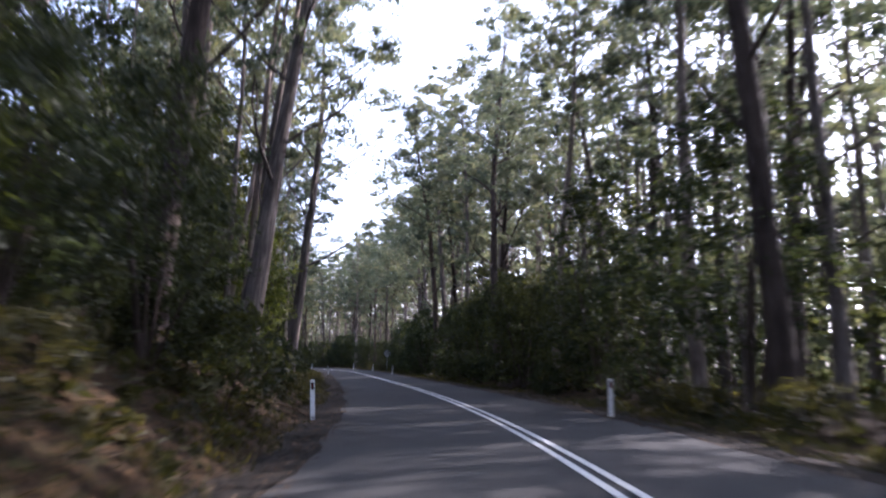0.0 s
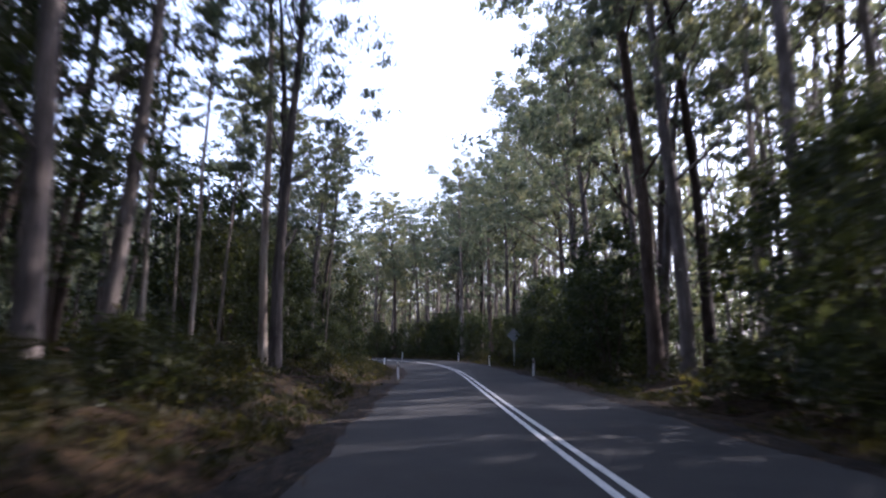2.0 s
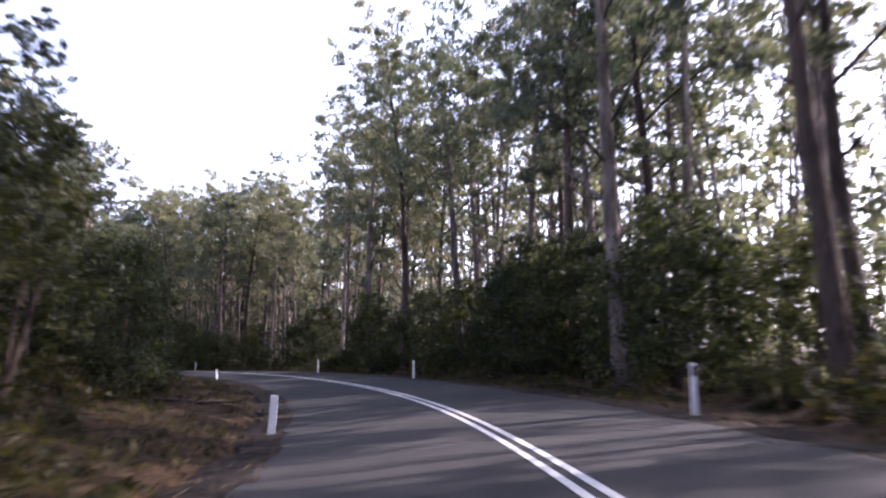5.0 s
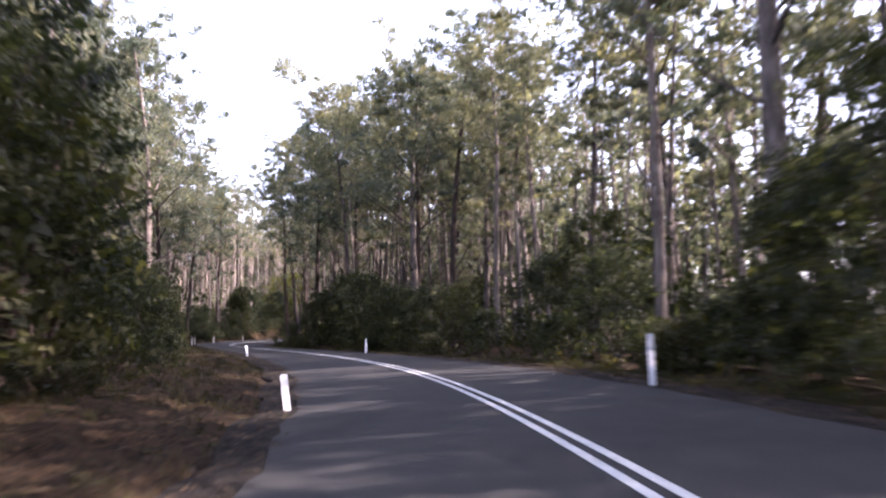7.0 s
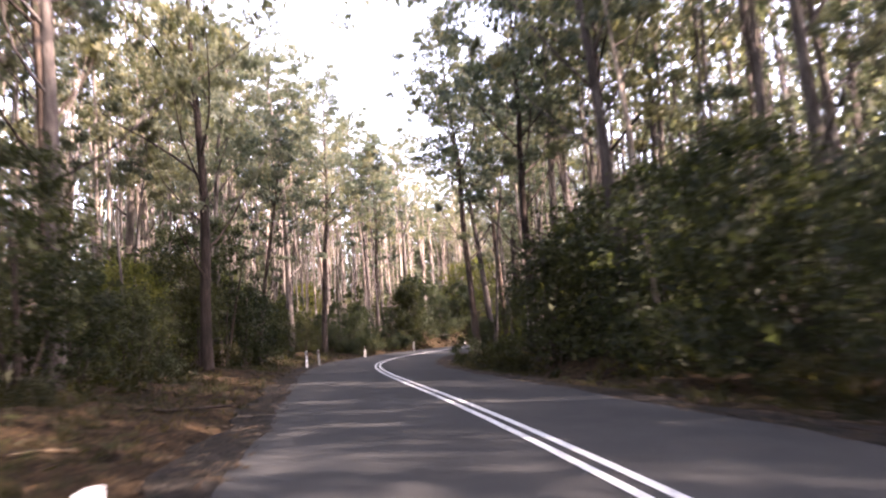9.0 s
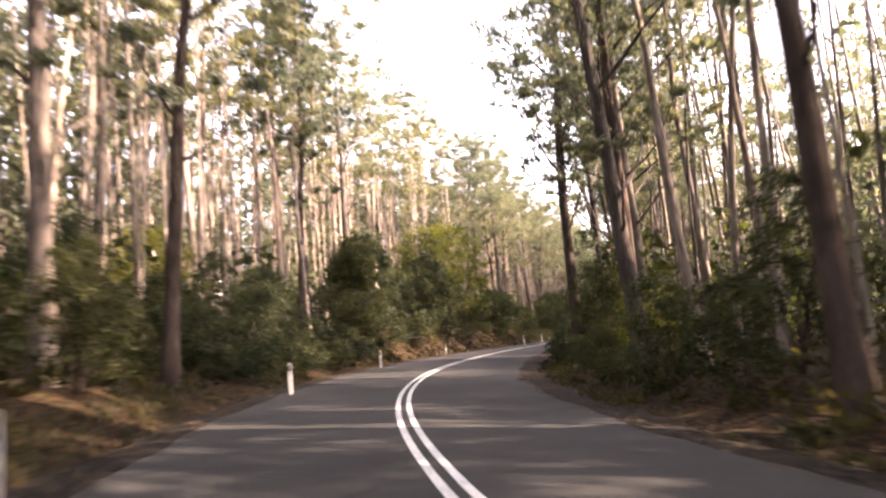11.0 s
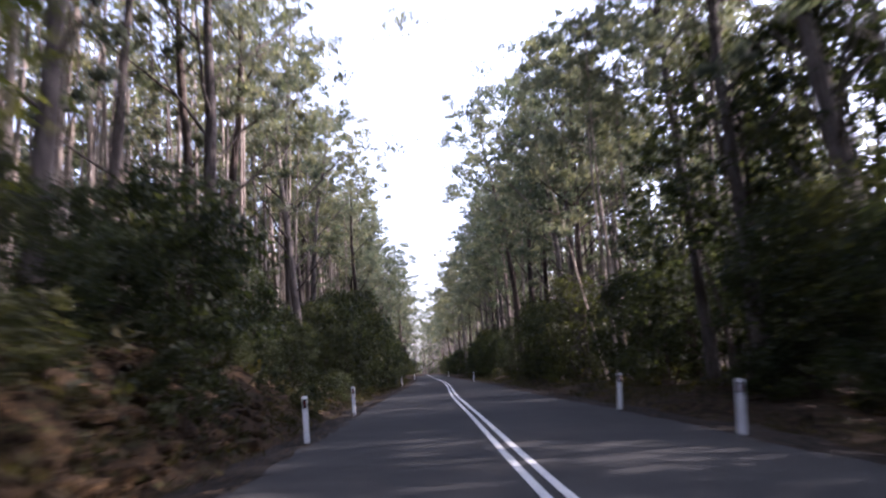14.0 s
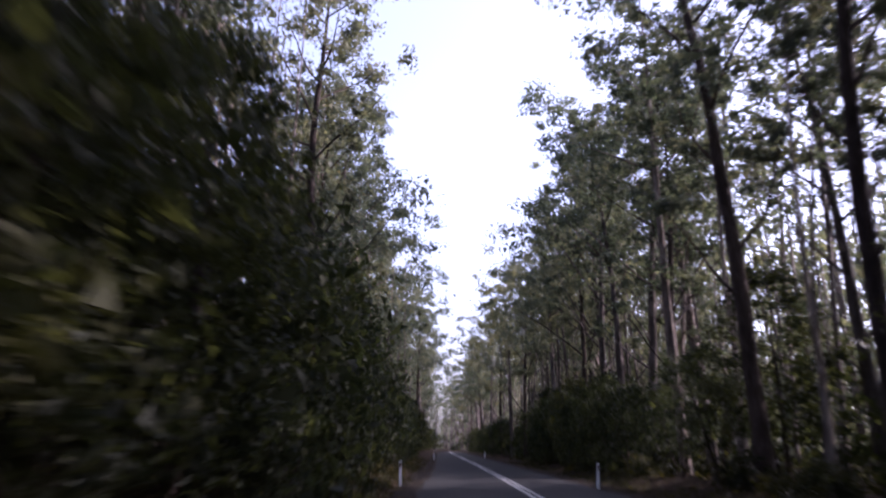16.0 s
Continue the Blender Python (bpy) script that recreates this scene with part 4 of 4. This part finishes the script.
def thicket(count, seed):
    """The dark bushes that stand under the deeper woods."""
    r, nr = random.Random(seed), np.random.RandomState(seed)
    cents, rads = [], []
    while len(cents) < count:
        near = r.random() < 0.78
        s, d = (r.uniform(-30, 470), r.choice((-1, 1)) * r.uniform(10.5, 32)) if near else (r.uniform(395, 690), r.choice((-1, 1, 1)) * r.uniform(6.8, 26))
        x, y = [float(a) for a in road(s, d)]
        _, off = nearest(np.array([[x, y]]))
        if abs(off[0]) < (10 if near else 6.5):
            continue
        z = ground_z(x, y)
        for _ in range(5):
            cents.append((x + r.gauss(0, 1.1), y + r.gauss(0, 1.1), z + r.uniform(0.3, 5.5)))
            rads.append(r.uniform(0.8, 1.5))
    v, f = leaf_mass(cents, rads, 8, 16, (0.42, 0.28), nr, 0.8)
    ob = new("thicket", mesh("thicket", v, f, LEAF_WATTLE))
    return tagged(ob, "dense dark bushes growing under the deeper gum forest", "bushes", kind="stuff")


thicket(7600, 79)


def far_belt(count, seed):
    """Foliage between the trunks further in, which closes the view under the crowns."""
    r, nr = random.Random(seed), np.random.RandomState(seed)
    cents, rads = [], []
    while len(cents) < count:
        s, d = r.uniform(-45, 500), r.choice((-1, 1)) * r.uniform(24, 62)
        x, y = [float(a) for a in road(s, d)]
        _, off = nearest(np.array([[x, y]]))
        if abs(off[0]) < 22:
            continue
        cents.append((x, y, ground_z(x, y) + 1.0 + (21.0 if d < 0 and 180 < s < 430 else 13.0) * r.random() ** (1.0 if d < 0 else 1.3)))
        rads.append(r.uniform(1.3, 2.6))
    v, f = leaf_mass(cents, rads, 6, 12, (0.55, 0.38), nr, 0.8)
    ob = new("far_foliage", mesh("far_foliage", v, f, LEAF_GUM))
    return tagged(ob, "mixed foliage filling the forest behind the trunks", "forest", kind="stuff")


far_belt(5600, 80)


# ---------------------------------------------------------------- undergrowth and litter
def undergrowth(count, seed):
    r, nr = random.Random(seed), np.random.RandomState(seed)
    xy, sizes = [], []
    for _ in range(count):
        side = r.choice((-1, 1))
        s = r.uniform(-10, 420)
        d = side * (edge(s, side) + 0.2 + (r.random() ** 1.6) * 20)
        if side < 0 and abs(d) < 7.5 and 264 < s < 284 and r.random() < 0.65:
            continue
        xy.append(road(s, d))
        sizes.append(min(1.0, 0.22 + (abs(d) - edge(s, side)) * 0.22) * r.uniform(0.5, 1.3))
    xy = np.array(xy)
    s, d = nearest(xy)
    keep = np.abs(d) > 4.6
    xy, s, d, sizes = xy[keep], s[keep], d[keep], np.array(sizes)[keep]
    z = height(xy[:, 0], xy[:, 1], s, d)
    v, f = leaf_cloud(np.stack([xy[:, 0], xy[:, 1], z + sizes * 0.45], -1), sizes, 26, 0.30, 0.11, nr, -0.35, 0.8)
    ob = new("undergrowth", mesh("undergrowth", v, f, LEAF_FERN))
    return tagged(ob, "tangled bracken and low shrubs on the forest floor", "undergrowth", kind="stuff")


undergrowth(4200, 91)


def bank_scrub(count, seed):
    """Bracken, tussocks and low weeds that cover most of the left bank."""
    nr = np.random.RandomState(seed)
    s = np.where(nr.uniform(0, 1, count) < 0.58, nr.uniform(2, 118, count), 252 + 108 * nr.uniform(0, 1, count) ** 0.8)
    d = -nr.uniform(4.7, 8.6, count)
    x, y = road(s, d)
    keep = np.sin(s * 0.41) * np.sin(s * 0.17 + d * 0.9) + nr.uniform(-0.7, 0.7, count) > -0.25
    x, y, s, d = x[keep], y[keep], s[keep], d[keep]
    size = nr.uniform(0.16, 0.52, len(x)) * np.clip((np.abs(d) - 4.0) / 2.0, 0.35, 1.0)
    v, f = leaf_cloud(np.stack([x, y, height(x, y, s, d) + size * 0.45], -1), size, 30, 0.20, 0.055, nr, -0.45, 0.8)
    ob = new("bank_scrub", mesh("bank_scrub", v, f, LEAF_FERN))
    return tagged(ob, "bracken and tussocks growing over the earth bank", "undergrowth", kind="stuff")


bank_scrub(3000, 95)


def grass(count, seed):
    """Thin tufts of grass and low weeds on the verges."""
    nr = np.random.RandomState(seed)
    s = nr.uniform(-5, 400, count)
    side = nr.choice((-1.0, 1.0), count)
    start = wide(s, side) + 0.55
    reach = np.where(side < 0, edge(s, -1), edge(s, 1)) - start
    d = side * (start + reach * nr.uniform(0, 1.25, count) ** 0.7)
    x, y = road(s, d)
    s2, d2 = nearest(np.stack([x, y], -1))
    keep = np.abs(d2) > wide(s2, d2) + 0.4
    x, y, s2, d2 = x[keep], y[keep], s2[keep], d2[keep]
    patch = np.sin(s2 * 0.33 + 1.0) * np.sin(s2 * 0.11 + d2) + nr.uniform(-0.6, 0.6, len(x)) > -0.3
    x, y, s2, d2 = x[patch], y[patch], s2[patch], d2[patch]
    z = height(x, y, s2, d2)
    size = nr.uniform(0.05, 0.17, len(x)) * (0.6 + 0.5 * np.clip(np.abs(d2) - 3.4, 0, 2))
    v, f = leaf_cloud(np.stack([x, y, z + size * 0.5], -1), size, 9, 0.20, 0.022, nr, -0.9, 0.7)
    ob = new("verge_grass", mesh("verge_grass", v, f, LEAF_FERN))
    return tagged(ob, "patchy dry grass and weeds along the road edge", "grass", kind="stuff")


grass(20000, 93)


def litter(count, seed):
    """Fallen leaves, strips of bark and twigs on verges and bank."""
    r, nr = random.Random(seed), np.random.RandomState(seed)
    s = nr.uniform(-5, 400, count)
    d = nr.choice((-1.0, 1.0), count)
    d *= wide(s, d) - 0.15 + nr.exponential(1.7, count)
    x, y = road(s, d)
    gs2, gd2 = nearest(np.stack([x, y], -1))
    z = np.where(np.abs(gd2) > wide(gs2, gd2) + 1.1, height(x, y, gs2, gd2), np.maximum(height(x, y, gs2, gd2), -0.045 + np.interp(gs2, *zip(*TILT)) * gd2)) + 0.012
    turn, ln = nr.uniform(0, math.pi, count), nr.uniform(0.06, 0.22, count)
    twig = nr.uniform(0, 1, count) < 0.12
    ln, wd = np.where(twig, ln * 4.5, ln), np.where(twig, 0.02, ln * 0.38)
    ux, uy = np.cos(turn), np.sin(turn)
    tip = nr.uniform(0.0, 0.05, count)
    v = np.stack([np.stack([x - ux * ln / 2, y - uy * ln / 2, z], -1), np.stack([x + ux * ln / 2, y + uy * ln / 2, z + tip], -1), np.stack([x - uy * wd, y + ux * wd, z + 0.02], -1)], 1)
    i = np.arange(count)[:, None] * 3
    ob = new("leaf_litter", mesh("leaf_litter", v.reshape(-1, 3), np.concatenate([i, i + 1, i + 2], 1), LEAF_DRY))
    return tagged(ob, "dry brown leaves and bark strips lying on the verges", "leaf litter", kind="stuff")


litter(26000, 92)


def sticks(count, seed):
    """Dead sticks and exposed roots strewn over the bank and the verges."""
    r = random.Random(seed)
    pieces = []
    for n in range(count):
        s, side = (r.uniform(244, 300), -1) if n < count * 0.45 else (r.uniform(0, 390), r.choice((-1, -1, 1)))
        d = side * r.uniform(4.7, 8.2)
        x, y = [float(a) for a in road(s, d)]
        long, turn = r.uniform(0.4, 1.7), r.uniform(0, 6.28)
        ends = [(x + math.cos(turn) * long * k, y + math.sin(turn) * long * k) for k in (-0.5, 0.0, 0.5)]
        path = [Vector((a, c, ground_z(a, c) + 0.05 + r.uniform(0, 0.10))) for a, c in ends]
        thick = r.uniform(0.010, 0.030)
        pieces.append(tube(path, [thick, thick * 0.9, thick * 0.4], 4, n, 0.15))
    ob = new("sticks", mesh("sticks", *joined(pieces), LEAF_DRY, True))
    return tagged(ob, "dead sticks and bare roots strewn over the earth bank", "sticks", kind="stuff")


sticks(900, 94)


def clods(count, seed):
    """Broken lumps of red-brown earth and stone on the cut bank."""
    nr = np.random.RandomState(seed)
    bm = bmesh.new()
    bmesh.ops.create_icosphere(bm, subdivisions=1, radius=1)
    ball = np.array([v.co[:] for v in bm.verts])
    tris = np.array([[v.index for v in f.verts] for f in bm.faces])
    bm.free()
    s, d = nr.uniform(250, 300, count), -nr.uniform(4.7, 7.8, count)
    x, y = road(s, d)
    z = height(x, y, s, d)
    size = nr.uniform(0.04, 0.10, count) + 0.16 * nr.uniform(0, 1, count) ** 5
    shape = size[:, None, None] * ball[None] * nr.uniform(0.6, 1.4, (count, 1, 3)) * nr.uniform(0.75, 1.25, (count, len(ball), 1)) * np.array([1.25, 1.25, 0.75])
    v = np.stack([x, y, z + 0.06 + size * 0.3], -1)[:, None] + shape
    f = tris[None] + np.arange(count)[:, None, None] * len(ball)
    ob = new("earth_clods", mesh("earth_clods", v.reshape(-1, 3), f.reshape(-1, 3), LITTER))
    return tagged(ob, "broken red-brown clods and stones on the cut bank", "clods", kind="stuff")


clods(1500, 96)


# ---------------------------------------------------------------- guide posts
def box(bm, x0, y0, z0, x1, y1, z1):
    made = bmesh.ops.create_cube(bm, size=1)["verts"]
    bmesh.ops.scale(bm, vec=(x1 - x0, y1 - y0, z1 - z0), verts=made)
    bmesh.ops.translate(bm, vec=((x0 + x1) / 2, (y0 + y1) / 2, (z0 + z1) / 2), verts=made)
    return made


def part(name, bm, mat, parent, label=""):
    me = bpy.data.meshes.new(name)
    bm.to_mesh(me)
    bm.free()
    me.materials.append(mat)
    return child(name, me, parent, label)


def guide_post(tall, mat, label, wide=0.10, thick=0.035, lenses=((-1, RED), (1, BLACK))):
    post = new("guide_post")
    bm = bmesh.new()
    box(bm, -wide / 2, -thick / 2, -0.4, wide / 2, thick / 2, tall)
    top = [e for e in bm.edges if all(v.co.z > tall - 0.01 for v in e.verts)]
    bmesh.ops.bevel(bm, geom=top, offset=0.012, segments=2, affect="EDGES")
    part("shaft", bm, mat, post)
    for side, lens in lenses:
        bm = bmesh.new()
        box(bm, -0.036, side * thick / 2 - 0.004, tall - 0.24, 0.036, side * thick / 2 + 0.004, tall - 0.06)
        bmesh.ops.bevel(bm, geom=bm.edges[:], offset=0.0035, segments=1, affect="EDGES")
        housing = part("reflector", bm, BLACK, post, "black reflector plate")
        bm = bmesh.new()
        box(bm, -0.022, side * (thick / 2 + 0.004) - 0.003, tall - 0.21, 0.022, side * (thick / 2 + 0.004) + 0.003, tall - 0.09)
        part("lens", bm, lens, housing)
    return tagged(post, label, "guide post", "guide posts")


TALL_POST = guide_post(1.0, WHITE, "white flat guide post with dark reflector on the verge")
OLD_POST = guide_post(1.0, TIMBER, "weathered off-white timber guide post on the verge", 0.11, 0.05)
SHORT_POST = guide_post(0.76, WHITE, "short bright white guide post leaning on the verge", 0.13, 0.03, ((1, RED),))
BARE_POST = guide_post(1.0, WHITE, "slim white guide post with a pale top on the verge", 0.10, 0.04, ((1, RED),))
# station, offset, post, scale, lean across the road, lean along it
POSTS_LEFT = [
    (19.4, -4.24, 0, 1.04, -3, 0), (80.5, -3.6, 0, 1.0, -2, 0), (120.0, -3.86, 2, 1.15, 4, 0), (158.1, -3.6, 2, 1.06, -6, 0), (185.9, -3.6, 2, 0.93, -5, 0), (224.7, -3.75, 1, 1.05, 0, 0),
    (221.1, -3.95, 0, 1.02, 0, 0), (238.5, -3.33, 1, 1.0, -1, 0), (253.7, -3.5, 1, 1.0, 0, 0), (270.9, -4.1, 1, 0.92, 0, 0), (296.6, -3.76, 0, 1.06, -2, 0), (305.6, -3.75, 0, 1.06, -1, 0),
    (354.2, -4.4, 0, 1.0, -2, 0), (408.3, -3.5, 0, 0.98, 0, 0),
]
POSTS_RIGHT = [
    (18.6, 3.0, 1, 1.03, 0, 0), (80.1, 3.5, 1, 1.0, 2, 0), (100.2, 3.55, 0, 0.95, 1, 0), (117.0, 3.7, 0, 1.0, 1, 0), (139.1, 3.5, 3, 0.97, 0, 0), (156.6, 3.2, 3, 1.07, 0, 0),
    (184.6, 2.95, 3, 0.95, 2, 0), (270.5, 3.78, 1, 1.05, 8, 0), (293.2, 3.79, 0, 1.0, 5, 0), (300.4, 3.79, 0, 1.06, 5, 0), (354.0, 3.0, 0, 1.02, 3, 0), (424.8, 3.4, 0, 1.0, 0, 0),
]
for s, d, which, scale, across, along in POSTS_LEFT + POSTS_RIGHT:
    ob = (TALL_POST, OLD_POST, SHORT_POST, BARE_POST)[which]
    plant(ob, s, d, scale, course(s), (along, across), 0.0, True)


# ---------------------------------------------------------------- road sign seen from behind
def warning_sign(s, d):
    x, y = [float(a) for a in road(s, d)]
    sign = new("road_sign")
    sign.matrix_basis = pose(x, y, ground_z(x, y), 0, 0, course(s) + 4)
    bm = bmesh.new()
    bmesh.ops.create_cone(bm, cap_ends=True, segments=12, radius1=0.03, radius2=0.03, depth=3.4, matrix=Matrix.Translation((0, 0, 1.3)))
    part("pole", bm, STEEL, sign)
    bm = bmesh.new()
    box(bm, -0.375, -0.0015, -0.375, 0.375, 0.0015, 0.375)
    upright = [e for e in bm.edges if abs(e.verts[0].co.y - e.verts[1].co.y) > 0.002]
    bmesh.ops.bevel(bm, geom=upright, offset=0.05, segments=4, affect="EDGES")
    bmesh.ops.rotate(bm, cent=(0, 0, 0), matrix=Matrix.Rotation(radians(45), 3, "Y"), verts=bm.verts)
    bmesh.ops.translate(bm, vec=(0, 0.045, 2.48), verts=bm.verts)
    panel = part("panel", bm, STEEL, sign, "dull grey diamond back of a warning sign")
    for z in (2.2, 2.76):
        bm = bmesh.new()
        box(bm, -0.09, -0.035, z - 0.02, 0.09, 0.043, z + 0.02)
        part("bracket", bm, STEEL, panel)
    return tagged(sign, "grey back of a diamond warning sign on a steel pole", "road sign")


warning_sign(96.6, 4.95)


# ---------------------------------------------------------------- fallen timber
def fallen_branch(seed, s, d, turn, long, thick, twigs, mat, label):
    r = random.Random(seed)
    x, y = [float(a) for a in road(s, d)]
    ob = new("fallen_branch")
    ob.matrix_basis = pose(x, y, ground_z(x, y) + thick * 0.7, 0, 0, turn)
    stem = bent((-long / 2, 0, 0), (1, 0, 0.01), long, 8, r, 0.07)
    for p in stem:
        wx, wy = x + p.x * math.cos(radians(turn)) - p.y * math.sin(radians(turn)), y + p.x * math.sin(radians(turn)) + p.y * math.cos(radians(turn))
        p.z = max(0, ground_z(wx, wy) - ground_z(x, y)) + thick * 0.15
    child("stem", mesh("stem", *tube(stem, [thick * (1 - 0.6 * k / 8) for k in range(9)], 7, seed, 0.12), mat, True), ob)
    for n in range(twigs):
        p = stem[2 + n % 6]
        twig = bent(p, (r.uniform(0.2, 1), r.uniform(-1, 1), r.uniform(0.1, 0.9)), long * r.uniform(0.15, 0.35), 4, r, 0.2)
        child("twig", mesh("twig", *tube(twig, [thick * 0.4 * (1 - 0.8 * k / 4) for k in range(5)], 5, seed + n, 0.1), mat, True), ob)
    return tagged(ob, label, "fallen branch", "fallen branches")


for n, (s, d, turn, long, thick) in enumerate([(17.5, -5.6, 130, 2.0, 0.035), (66, -6.4, 40, 2.6, 0.05), (128, -6.4, 20, 3.0, 0.06),
        (150, -6.0, 170, 2.4, 0.04), (196, -5.6, 70, 2.6, 0.05), (255.5, -4.9, 75, 1.6, 0.06), (268, -6.4, 35, 3.2, 0.08), (279, -6.8, 80, 3.6, 0.07),
        (283, -6.4, 20, 2.6, 0.05), (310, 6.8, 120, 3.0, 0.06), (262, 6.6, 30, 2.6, 0.05), (136, 5.8, 60, 2.6, 0.05)]):
    pale = 260 < s < 290 and d < 0
    fallen_branch(300 + n, s, d, turn, long, thick, 4, BARK_PALE if pale else BARK_DARK, "bleached dead branch lying on the earth bank" if pale else "dead fallen branch lying among leaf litter")
